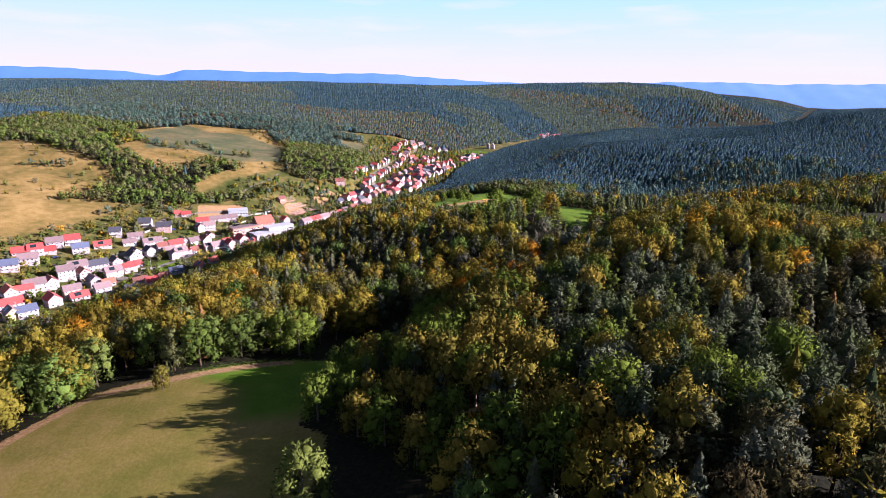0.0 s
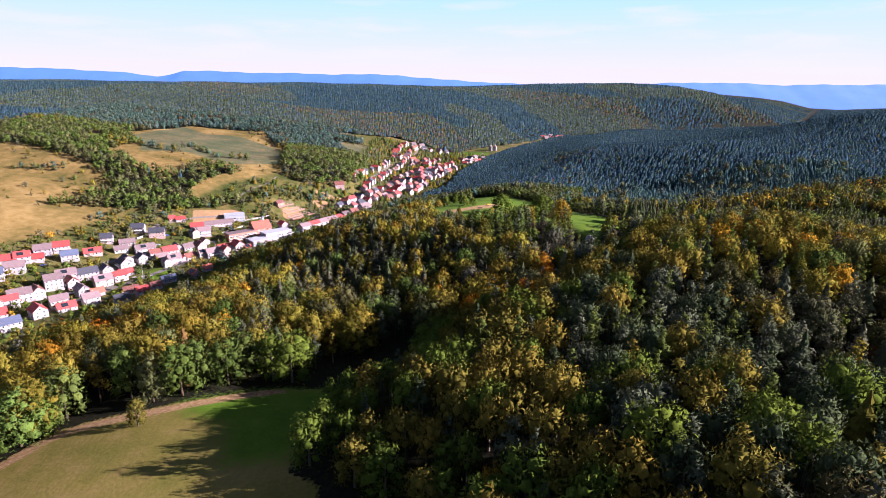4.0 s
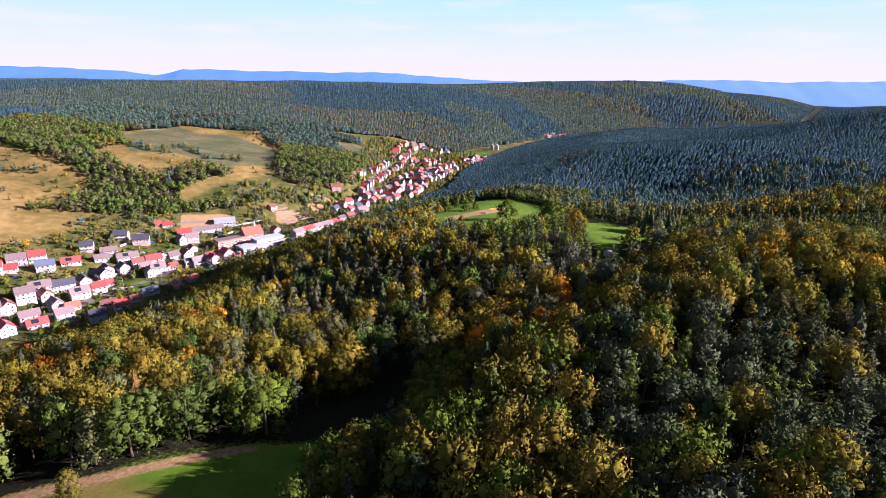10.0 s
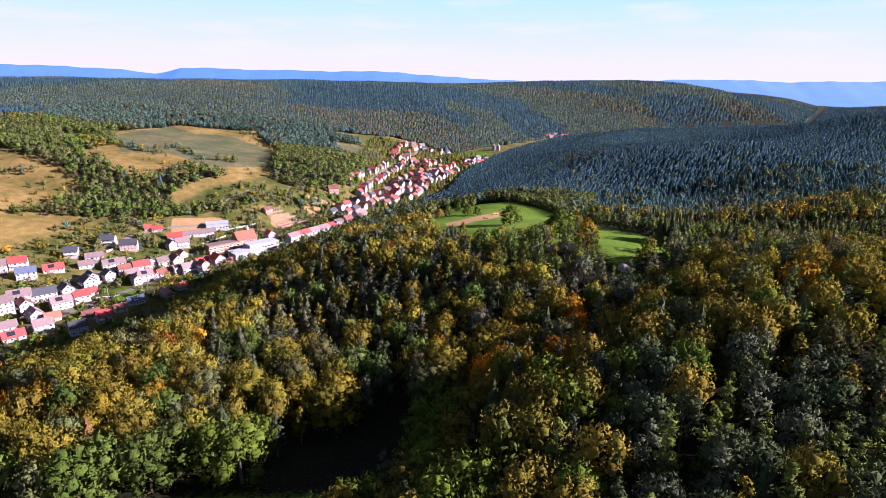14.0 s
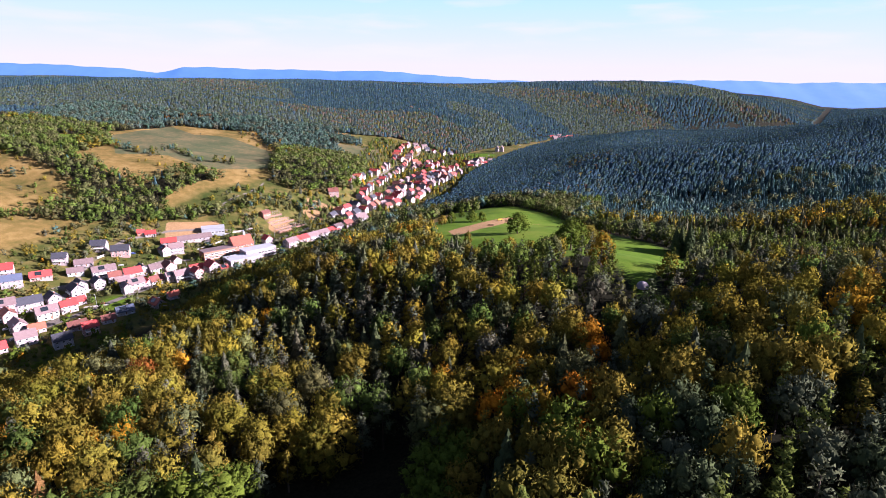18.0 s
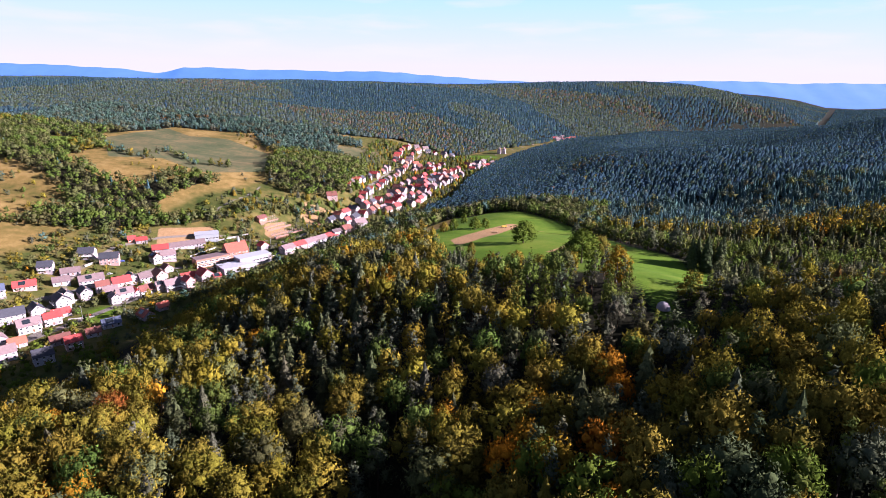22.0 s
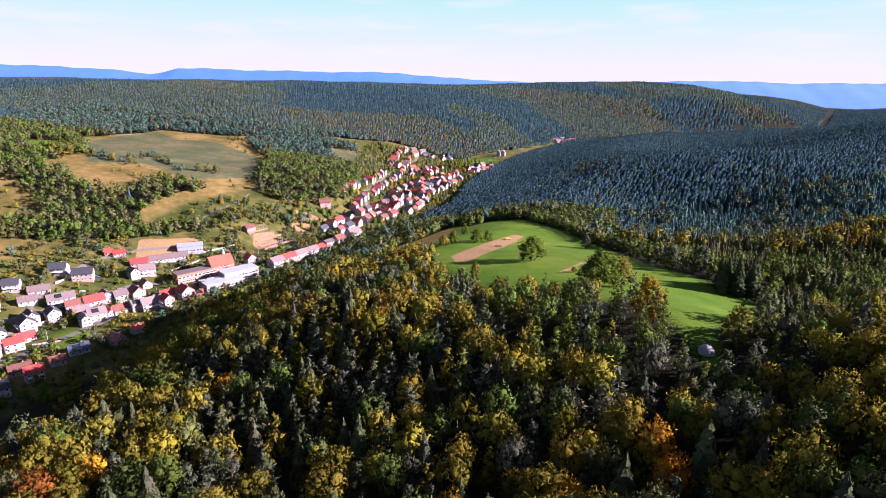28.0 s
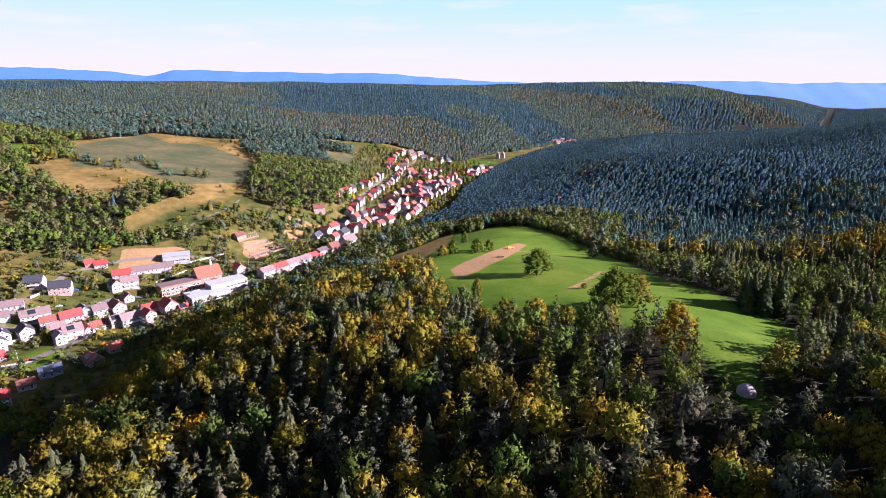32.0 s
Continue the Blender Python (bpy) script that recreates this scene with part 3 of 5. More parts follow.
def kind_of_tree(x, y, rng):
    """Kind, leaf colour (blued for haze on the far slopes), height and crown width of a woodland tree by its place."""
    n1, n2, r = float(field_noise(x, y, 38, 1)), float(field_noise(x, y, 90, 2)), rng.random()
    foot = float(foot_x(y))
    if (0 <= x - foot < 100 and y < 900 and r < 0.85) or (x > foot and 540 < y < 800 and x < 140 + 0.3 * (y - 540) and r < 0.9):          # leafy flank above the village
        return "beech", rng.choice(["green", "leaf", "leaf", "green", "olive" if n1 > 0.3 else "leaf"]), rng.uniform(8, 11.5), rng.uniform(0.7, 0.9)
    if x < foot:                                   # woods of the western slopes
        stand = float(field_noise(x, y, 190, 5)) + 0.5 * n2
        conif = 0.03 if y < 1100 else 0.3 if stand > 0.1 else 0.08
        if r < conif:
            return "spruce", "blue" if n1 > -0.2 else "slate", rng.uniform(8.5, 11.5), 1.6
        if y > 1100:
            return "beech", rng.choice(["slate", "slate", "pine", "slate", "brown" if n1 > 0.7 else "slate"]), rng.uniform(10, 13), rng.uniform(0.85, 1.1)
        return "beech", rng.choice(["green", "leaf", "green", "green", "olive" if n1 > 0.6 else "leaf", "leaf"]), rng.uniform(9, 13), rng.uniform(0.85, 1.1)
    if x > 95 and y > 395 + max(0, 150 - x):         # low strip behind the hilltop meadow
        if x > 170 and y < 560 and r < 0.4:
            return "spruce", rng.choice(["spruce", "umber", "pine"]), rng.uniform(11, 14), rng.uniform(1.3, 1.6)
        if y < 560:
            return ("beech", rng.choice(["green", "green", "leaf"]), rng.uniform(9, 12), rng.uniform(0.7, 0.9)) if r < 0.7 else ("larch", "larch", rng.uniform(11, 14), 1.0)
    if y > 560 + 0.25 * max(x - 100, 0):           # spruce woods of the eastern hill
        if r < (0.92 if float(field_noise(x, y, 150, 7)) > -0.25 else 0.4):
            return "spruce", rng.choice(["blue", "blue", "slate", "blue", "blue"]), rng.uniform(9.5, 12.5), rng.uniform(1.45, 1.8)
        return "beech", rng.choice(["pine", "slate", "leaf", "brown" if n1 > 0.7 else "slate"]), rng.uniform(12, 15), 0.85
    larch = math.exp(-((x - 66) / 26) ** 2 - ((y - 178) / 32) ** 2) + 0.8 * math.exp(-((x - 150) / 40) ** 2 - ((y - 230) / 30) ** 2) + 0.85 * math.exp(-((x - 68) / 48) ** 2 - ((y - 335) / 34) ** 2)
    if r < larch * 0.75:
        return "larch", "larch", rng.uniform(16, 20), 1.0
    pines = 0.9 * math.exp(-((x + 25) / 85) ** 2 - ((y - 335) / 72) ** 2) + 0.6 * math.exp(-((x - 140) / 60) ** 2 - ((y - 330) / 50) ** 2) + 0.75 * math.exp(-((x - 140) / 55) ** 2 - ((y - 140) / 75) ** 2) + 0.07 + 0.2 * max(n2, 0)
    if x > 125 and y > 335 and rng.random() < 0.7:
        return "spruce", rng.choice(["spruce", "umber", "pine"]), rng.uniform(15, 19), rng.uniform(1.0, 1.2)
    if rng.random() < pines:
        if rng.random() < 0.8:
            return "pine", rng.choice(["pine", "pine", "olive", "spruce"]), rng.uniform(15, 19), rng.uniform(0.85, 1.2)
        return "spruce", rng.choice(["spruce", "pine", "brown" if r > 0.85 else "spruce"]), rng.uniform(15, 20), 1.0
    if x > 42 and y < 215 and rng.random() < 0.75:          # darker crowns on the eastern flank
        return "beech", rng.choice(["umber", "umber", "pine", "spruce", "leaf", "brown" if n1 > 0.5 else "umber"]), rng.uniform(14, 18), rng.uniform(0.62, 0.8)
    if y > 265 and x > -95 and rng.random() < 0.62:
        return "beech", rng.choice(["leaf", "green", "pine", "olive", "olive", "moss"]), rng.uniform(15, 18.5), rng.uniform(0.58, 0.78)
    gold = 0.06 + 0.16 * max(n1, 0) + 0.5 * math.exp(-((x - 25) / 20) ** 2 - ((y - 250) / 20) ** 2) + 0.22 * math.exp(-((x + 110) / 45) ** 2 - ((y - 270) / 45) ** 2) + 0.2 * math.exp(-((x - 190) / 75) ** 2 - ((y - 330) / 32) ** 2)
    if rng.random() < gold:
        return "beech", rng.choice(["gold", "gold", "gold", "moss", "amber" if n1 > 0 else "rust", "gold"]), rng.uniform(14, 18), rng.uniform(0.58, 0.78)
    return "beech", rng.choice(["olive", "moss", "olive", "green", "olive", "leaf"]), rng.uniform(16, 19.5), rng.uniform(0.62, 0.84)


def scatter(x0, x1, y0, y1, step, rng):
    xs, ys = np.meshgrid(np.arange(x0, x1, step, dtype=float), np.arange(y0, y1, step * 0.87))
    xs[1::2] += step / 2
    xs = xs + rng.uniform(-0.36, 0.36, xs.shape) * step
    ys = ys + rng.uniform(-0.36, 0.36, ys.shape) * step
    return xs.ravel(), ys.ravel()


def grown(name, trees, shapes, label, with_trunk=True):
    """One joined wood of many trees: (x, y, kind, tone, high, wide)."""
    rng = np.random.default_rng(len(trees))
    vs, fs, ts, ns, at = [], [], [], [], 0
    tv, tf, tn = trunk_of(3)
    ground = height(np.array([t[0] for t in trees]), np.array([t[1] for t in trees]))
    for (x, y, kind, tone, high, wide), z in zip(trees, ground):
        v, f, n = shapes[kind][rng.integers(len(shapes[kind]))]
        spin = rng.uniform(0, 6.28)
        c, s = math.cos(spin) * high * wide, math.sin(spin) * high * wide
        col = np.array(TONES[tone]) * rng.uniform(0.75, 1.3) * rng.uniform(0.92, 1.08, 3)
        for pv, pf, pn, pc in ((v, f, n, col), (tv, tf, tn, np.array((0.07, 0.05, 0.035)))) if with_trunk else ((v, f, n, col),):
            q = np.empty_like(pv)
            q[:, 0], q[:, 1], q[:, 2] = pv[:, 0] * c - pv[:, 1] * s + x, pv[:, 0] * s + pv[:, 1] * c + y, pv[:, 2] * high + z
            vs.append(q)
            ns.append(np.stack([pn[:, 0] * math.cos(spin) - pn[:, 1] * math.sin(spin), pn[:, 0] * math.sin(spin) + pn[:, 1] * math.cos(spin), pn[:, 2]], 1))
            fs.append(pf + at)
            ts.append(np.broadcast_to(np.append(pc, 1.0), (len(pv), 4)))
            at += len(pv)
    me = mesh_from(name, np.concatenate(vs), np.concatenate(fs), [WOODS], np.concatenate(ts), normals=np.concatenate(ns))
    return tagged(new(name, me), label, "forest", kind="stuff")


tree_rng = np.random.default_rng(11)


def wood_trees(x0, x1, y0, y1, step, keep, margin=-0.5):
    xs, ys = scatter(x0, x1, y0, y1, step, tree_rng)
    deep = woodland(xs, ys)
    ok = (deep > margin) & keep(xs, ys) & (np.hypot(xs + 27, ys - 114) > 10) & (np.hypot(xs + 86, ys - 178) > 10) & (np.hypot(xs - 87, ys - 311) > 10)
    out = []
    for x, y, d in zip(xs[ok], ys[ok], deep[ok]):
        kind, tone, high, wide = kind_of_tree(x, y, tree_rng)
        if kind == "beech" and d < 10:
            kind, wide = "edge", wide * 1.3
            tone = "green" if tone in ("gold", "amber", "rust") or (y < 225 and tree_rng.random() < 0.7) else tone
        if y < 450 and x > foot_x(y):
            low_one = high < 12
            high, wide = high * (1.35 if low_one else 1.05 if y > 265 else 1.15), wide * (0.85 if low_one else 1.02)
        if -48 < x < 15 and 120 < y < 235 and -22 < inside(x, y, NEAR_MEADOW) < 0:
            high *= 0.76
        if -50 < x < 25 and 440 < y < 560:
            high *= 0.62
        if y < 460 and -32 < inside(x, y, TOP_MEADOW) < 0:
            high *= 0.78
        out.append((float(x), float(y), kind, tone, high, wide))
    return out


def in_near(x, y):
    return (y < 440) & (x > -60 - 0.75 * (y - 40)) & (x < 110 + 0.4 * y) & (x > -185) & (y > 75)


def in_view(x, y):
    return (np.abs(x) < 0.86 * (y + 60) + 30)


def single(x, y):
    return (x > -62) & (x < 105) & (y > 100) & (y < 235)


near_trees = wood_trees(-185, 290, 75, 440, 8.5, in_near)
middle_trees = wood_trees(-260, 420, 60, 560, 8.3, lambda x, y: (x > foot_x(y)) & ~in_near(x, y) & in_view(x, y))
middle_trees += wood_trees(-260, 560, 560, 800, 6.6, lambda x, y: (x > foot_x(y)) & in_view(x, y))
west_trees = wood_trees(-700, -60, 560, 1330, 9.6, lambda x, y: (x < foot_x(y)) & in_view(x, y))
behind_trees = wood_trees(-200, 300, -60, 70, 9.0, lambda x, y: np.abs(x) < 250)
lone_ones = [t for t in near_trees if single(t[0], t[1])][:260]
lone_set = set(lone_ones)
grown("forest", [t for t in near_trees if t not in lone_set and t[1] < 285], NEAR, "autumn beech and pine forest on the hilltop")
grown("forest", [t for t in near_trees if t not in lone_set and t[1] >= 285], HALF, "pine and larch forest on the brow of the hill")
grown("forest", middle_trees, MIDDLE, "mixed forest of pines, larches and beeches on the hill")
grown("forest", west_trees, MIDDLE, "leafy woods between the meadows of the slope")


# woods too far off to tell their boughs: one small pointed or rounded crown a tree
def far_crown(rings, seed):
    v, f, n = lathe(rings, 4, 0.22, np.random.default_rng(seed))
    return v, f, unit(n + (0, 0, 1.6))


POINTED = [far_crown([(0.1, 0.34), (0.9, 0.11)], k) for k in range(4)]
ROUNDED = [far_crown([(0.25, 0.36), (0.92, 0.17)], k + 9) for k in range(4)]
# leaf colours with distance haze painted in as extra blue
HAZY_SPRUCE_TONES = 0.86 * np.array([(0.040, 0.076, 0.112), (0.036, 0.070, 0.092), (0.048, 0.084, 0.096), (0.044, 0.080, 0.072), (0.040, 0.078, 0.104)])
HAZY_LEAF_TONES = np.array([(0.062, 0.084, 0.076), (0.060, 0.082, 0.040), (0.058, 0.072, 0.050), (0.066, 0.088, 0.080), (0.100, 0.076, 0.058), (0.092, 0.086, 0.034)])


def far_wood(label, x0, x1, y0, y1, step, keep, low, high, seed):
    """A distant wood: spruce stands and leafy stands in patches, haze blue mixed into their tones."""
    rng = np.random.default_rng(seed)
    xs, ys = scatter(x0, x1, y0, y1, step, rng)
    ok = keep(xs, ys) & in_view(xs, ys)
    xs, ys = xs[ok], ys[ok]
    ok = woodland(xs, ys) > -0.5
    xs, ys = xs[ok], ys[ok]
    stand = field_noise(xs, ys, 170, 5) + 0.5 * field_noise(xs, ys, 70, 2)
    west = xs < foot_x(ys)
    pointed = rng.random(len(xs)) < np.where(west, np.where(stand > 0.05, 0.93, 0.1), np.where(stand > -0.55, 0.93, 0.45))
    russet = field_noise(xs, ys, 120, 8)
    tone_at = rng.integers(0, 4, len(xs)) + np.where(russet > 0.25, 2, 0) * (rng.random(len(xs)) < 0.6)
    tones = np.where(pointed[:, None], HAZY_SPRUCE_TONES[rng.integers(0, 5, len(xs))], HAZY_LEAF_TONES[np.minimum(tone_at, 5)])
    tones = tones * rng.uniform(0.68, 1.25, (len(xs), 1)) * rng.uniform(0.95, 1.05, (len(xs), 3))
    tall = rng.uniform(low, high, len(xs)) * np.where(pointed, 1.0, 0.88)
    wide = tall * rng.uniform(1.0, 1.4, len(xs))
    z, spin = height(xs, ys), rng.uniform(0, 6.28, len(xs))
    c, sn = np.cos(spin), np.sin(spin)
    kind = rng.integers(0, 4, len(xs))
    vs, fs, ts, ns, at = [], [], [], [], 0
    for is_pointed, shapes in ((True, POINTED), (False, ROUNDED)):
        for k, (v, f, n) in enumerate(shapes):
            m = np.flatnonzero((pointed == is_pointed) & (kind == k))
            if not len(m):
                continue
            cm, sm = c[m, None], sn[m, None]
            q = np.stack([(v[:, 0] * cm - v[:, 1] * sm) * wide[m, None] + xs[m, None], (v[:, 0] * sm + v[:, 1] * cm) * wide[m, None] + ys[m, None], v[:, 2] * tall[m, None] + z[m, None]], 2)
            o = np.stack([n[:, 0] * cm - n[:, 1] * sm, n[:, 0] * sm + n[:, 1] * cm, np.broadcast_to(n[:, 2], (len(m), len(n)))], 2)
            vs.append(q.reshape(-1, 3))
            ns.append(o.reshape(-1, 3))
            fs.append((f[None] + (np.arange(len(m)) * len(v))[:, None, None]).reshape(-1, 3) + at)
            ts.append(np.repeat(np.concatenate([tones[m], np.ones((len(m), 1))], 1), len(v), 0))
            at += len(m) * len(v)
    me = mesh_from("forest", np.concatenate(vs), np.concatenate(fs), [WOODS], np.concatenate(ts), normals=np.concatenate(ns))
    return tagged(new("forest", me), label, "forest", kind="stuff")


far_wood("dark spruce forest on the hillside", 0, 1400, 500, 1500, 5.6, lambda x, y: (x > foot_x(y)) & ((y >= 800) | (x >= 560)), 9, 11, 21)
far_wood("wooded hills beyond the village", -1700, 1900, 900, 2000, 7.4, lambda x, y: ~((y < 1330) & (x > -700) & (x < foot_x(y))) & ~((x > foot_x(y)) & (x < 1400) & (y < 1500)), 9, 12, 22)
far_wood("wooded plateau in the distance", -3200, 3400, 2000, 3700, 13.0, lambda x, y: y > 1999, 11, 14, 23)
grown("forest", behind_trees, MIDDLE, "forest edge on the hilltop")

# trees that stand out one by one
def part(name, me, mat, parent, label=""):
    """A mesh, or a bmesh, as one object under a thing or a part."""
    if isinstance(me, bmesh.types.BMesh):
        bm, me = me, bpy.data.meshes.new(name)
        bm.to_mesh(me)
        bm.free()
    if mat is not None and not me.materials:
        me.materials.append(mat)
    ob = new(name, me)
    ob.parent = parent
    return tagged(ob, label)


TREE_LOOK = {
    "olive": (((0.0, (0.100, 0.088, 0.016)), (0.5, (0.130, 0.105, 0.018)), (1.0, (0.170, 0.125, 0.020))), "olive-green"),
    "green": (((0.0, (0.060, 0.088, 0.013)), (1.0, (0.088, 0.114, 0.016))), "fresh green"),
    "gold": (((0.0, (0.180, 0.120, 0.012)), (1.0, (0.26, 0.132, 0.012))), "golden-yellow"),
    "amber": (((0.0, (0.23, 0.085, 0.010)), (1.0, (0.31, 0.13, 0.010))), "bright orange"),
    "pine": (((0.0, (0.058, 0.069, 0.042)), (1.0, (0.076, 0.086, 0.050))), "grey-green"),
    "larch": (((0.0, (0.074, 0.094, 0.020)), (1.0, (0.098, 0.118, 0.026))), "light green"),
    "spruce": (((0.0, (0.040, 0.055, 0.026)), (1.0, (0.056, 0.070, 0.032))), "dark green")}
SAME_LOOK = {"umber": "spruce", "leaf": "green", "slate": "pine", "moss": "olive", "rust": "amber", "brown": "olive", "blue": "spruce"}
LEAVES = {key: foliage("leaves_" + key, tones, 38.0) for key, (tones, _) in TREE_LOOK.items()}
TREE_WORDS = {"beech": ("beech_tree", "beech with a rounded crown"), "edge": ("beech_tree", "tree leafy to the ground"), "pine": ("pine_tree", "pine with a tufted crown"),
              "spruce": ("spruce_tree", "pointed spruce"), "larch": ("larch_tree", "larch with a feathery crown")}
TREE_PROTO = {}
trunk_mesh = mesh_from("trunk", *trunk_of(7)[:2], [BARK])


def tree(x, y, kind, tone, high, wide, shapes=NEAR, variety=None, group="trees of the hilltop forest", where="in the hilltop forest", sink=0.0, alias=""):
    """A tree with its own trunk and crown, standing on the ground."""
    tone = SAME_LOOK.get(tone, tone)
    n = tree_rng.integers(len(shapes[kind])) if variety is None else variety
    key = (id(shapes), kind, tone, int(n), where)
    m = pose(x, y, float(height(x, y)) - sink, 0, 0, tree_rng.uniform(0, 360)) @ Matrix.Diagonal((high * wide, high * wide, high, 1))
    if key in TREE_PROTO:
        twin = copy_thing(TREE_PROTO[key], m)
        twin.matrix_basis = m
        return twin
    name, words = TREE_WORDS[kind]
    name = alias or name
    ob = new(name)
    mesh = bpy.data.meshes.get(f"crown {id(shapes)} {kind} {n} {tone}")
    if mesh is None:
        mesh = mesh_from(f"crown {id(shapes)} {kind} {n} {tone}", *shapes[kind][n][:2], [LEAVES[tone]], normals=shapes[kind][n][2])
    part("trunk", trunk_mesh, None, ob)
    part("crown", mesh, None, ob)
    ob.matrix_basis = m
    tagged(ob, f"{TREE_LOOK[tone][1]} {words} {where}", "tree", group)
    ob.matrix_basis = m
    TREE_PROTO[key] = ob
    return ob


for t in lone_ones:
    tree(*t)

# ---- houses of the village ----
WALLS = {"white": plain("white_render", (0.32, 0.265, 0.275), 0.85, spread=0.06, random_tone=0.25), "cream": plain("cream_render", (0.38, 0.31, 0.24), 0.85, spread=0.07, random_tone=0.12),
         "rose": plain("rose_render", (0.40, 0.26, 0.235), 0.85, spread=0.07, random_tone=0.12), "yellow": plain("yellow_render", (0.52, 0.42, 0.22), 0.85, spread=0.07),
         "grey": plain("grey_render", (0.36, 0.35, 0.36), 0.85, spread=0.08, random_tone=0.15), "brick": plain("red_brickwork", (0.32, 0.14, 0.095), 0.9, spread=0.14, random_tone=0.1),
         "wood": plain("brown_boards", (0.20, 0.11, 0.06), 0.85, spread=0.2, grain=2)}


def tile_material(name, color):
    """Pantiles: rows down the slope, weathered in patches."""
    m, nt, bsdf = material(name, 0.75)
    co = nt.nodes.new("ShaderNodeTexCoord")
    waves = []
    for axis_scale in ((0, 0, 4.2), (3.0, 3.0, 0)):
        mp = nt.nodes.new("ShaderNodeMapping")
        mp.inputs["Scale"].default_value = axis_scale
        wv = nt.nodes.new("ShaderNodeTexWave")
        wv.inputs["Scale"].default_value, wv.bands_direction = 1.0, "DIAGONAL"
        nt.links.new(co.outputs["Object"], mp.inputs["Vector"])
        nt.links.new(mp.outputs["Vector"], wv.inputs["Vector"])
        waves.append(wv.outputs["Fac"])
    rows = sums(nt, "MULTIPLY", waves[0], waves[1])
    info = nt.nodes.new("ShaderNodeObjectInfo")
    tone = sums(nt, "ADD", sums(nt, "MULTIPLY", info.outputs["Random"], 0.45), sums(nt, "MULTIPLY", noise_node(nt, 0.7, 6), 0.7))
    tone = sums(nt, "ADD", tone, sums(nt, "ADD", sums(nt, "MULTIPLY", rows, 0.16), 0.34))
    vec = nt.nodes.new("ShaderNodeVectorMath")
    vec.operation = "SCALE"
    vec.inputs[0].default_value = color
    nt.links.new(tone, vec.inputs["Scale"])
    nt.links.new(vec.outputs[0], bsdf.inputs["Base Color"])
    relief(nt, bsdf, rows, 0.4, 0.06)
    return m


ROOFS = {"red": tile_material("red_tiles", (0.36, 0.046, 0.040)), "orange": tile_material("orange_tiles", (0.38, 0.095, 0.055)), "brown": tile_material("brown_tiles", (0.15, 0.05, 0.037)),
         "dark": tile_material("dark_tiles", (0.04, 0.04, 0.052)), "grey": tile_material("grey_tiles", (0.17, 0.115, 0.115)), "blue": tile_material("slate_tiles", (0.07, 0.085, 0.135))}
GLASS, gnt, gb = material("window_glass", 0.12)
gb.inputs["Base Color"].default_value = (0.02, 0.025, 0.03, 1)
gb.inputs["Specular IOR Level"].default_value = 0.9
FRAME = plain("white_window_frame", (0.72, 0.70, 0.68), 0.5, spread=0.03)
DOOR = plain("brown_door_wood", (0.16, 0.08, 0.04), 0.6, spread=0.15, grain=3)
METAL = plain("grey_sheet_metal", (0.42, 0.44, 0.48), 0.35, 0.3, spread=0.08)
CONCRETE = plain("pale_concrete", (0.38, 0.35, 0.325), 0.9, spread=0.12)
SHADES = {"red": "red-tiled", "orange": "orange-tiled", "brown": "brown-tiled", "dark": "dark-tiled", "grey": "grey-tiled", "blue": "slate-blue"}


def box(bm, x0, x1, y0, y1, z0, z1, kind=0, turn=None):
    m = turn or Matrix()
    v = [bm.verts.new(m @ Vector(p)) for p in ((x0, y0, z0), (x1, y0, z0), (x1, y1, z0), (x0, y1, z0), (x0, y0, z1), (x1, y0, z1), (x1, y1, z1), (x0, y1, z1))]
    for q in ((3, 2, 1, 0), (4, 5, 6, 7), (0, 1, 5, 4), (1, 2, 6, 5), (2, 3, 7, 6), (3, 0, 4, 7)):
        bm.faces.new([v[k] for k in q]).material_index = kind


MESHES = {}


def kept(key, build, *mats):
    """A mesh made once under a key and shared from then on."""
    if key not in MESHES:
        bm = bmesh.new()
        build(bm)
        me = bpy.data.meshes.new(str(key[0]))
        bm.to_mesh(me)
        bm.free()
        for m in mats:
            me.materials.append(m)
        MESHES[key] = me
    return MESHES[key]


def wall_mesh(w, l, h, rise, wall):
    def build(bm):
        ends = []
        for x in (-l / 2, l / 2):
            ends.append([bm.verts.new(p) for p in ((x, -w / 2, -2.5), (x, w / 2, -2.5), (x, w / 2, h), (x, 0, h + rise), (x, -w / 2, h))])
        bm.faces.new(ends[0][::-1])
        bm.faces.new(ends[1])
        for k in range(5):
            n = (k + 1) % 5
            bm.faces.new((ends[0][k], ends[0][n], ends[1][n], ends[1][k]))
    return kept(("wall", w, l, h, rise, wall), build, WALLS[wall])


def roof_mesh(w, l, h, rise, roof):
    """Two thick slopes with eaves, verges and a ridge cap."""
    def build(bm):
        run, out, thick = w / 2, 0.55, 0.22
        slope = rise / run
        for s in (-1, 1):
            a, b = (0, h + rise + 0.05), (s * (run + out), h - out * slope + 0.05)
            v = [bm.verts.new((x, y, z + t)) for x in (-l / 2 - 0.45, l / 2 + 0.45) for y, z in (a, b) for t in (0, thick)]
            for q in ((0, 1, 3, 2), (4, 6, 7, 5), (1, 5, 7, 3), (0, 2, 6, 4), (2, 3, 7, 6), (0, 4, 5, 1)):
                bm.faces.new([v[k] for k in q])
        box(bm, -l / 2 - 0.45, l / 2 + 0.45, -0.16, 0.16, h + rise + 0.18, h + rise + 0.36)
        bmesh.ops.recalc_face_normals(bm, faces=bm.faces)
    return kept(("roof", w, l, h, rise, roof), build, ROOFS[roof])


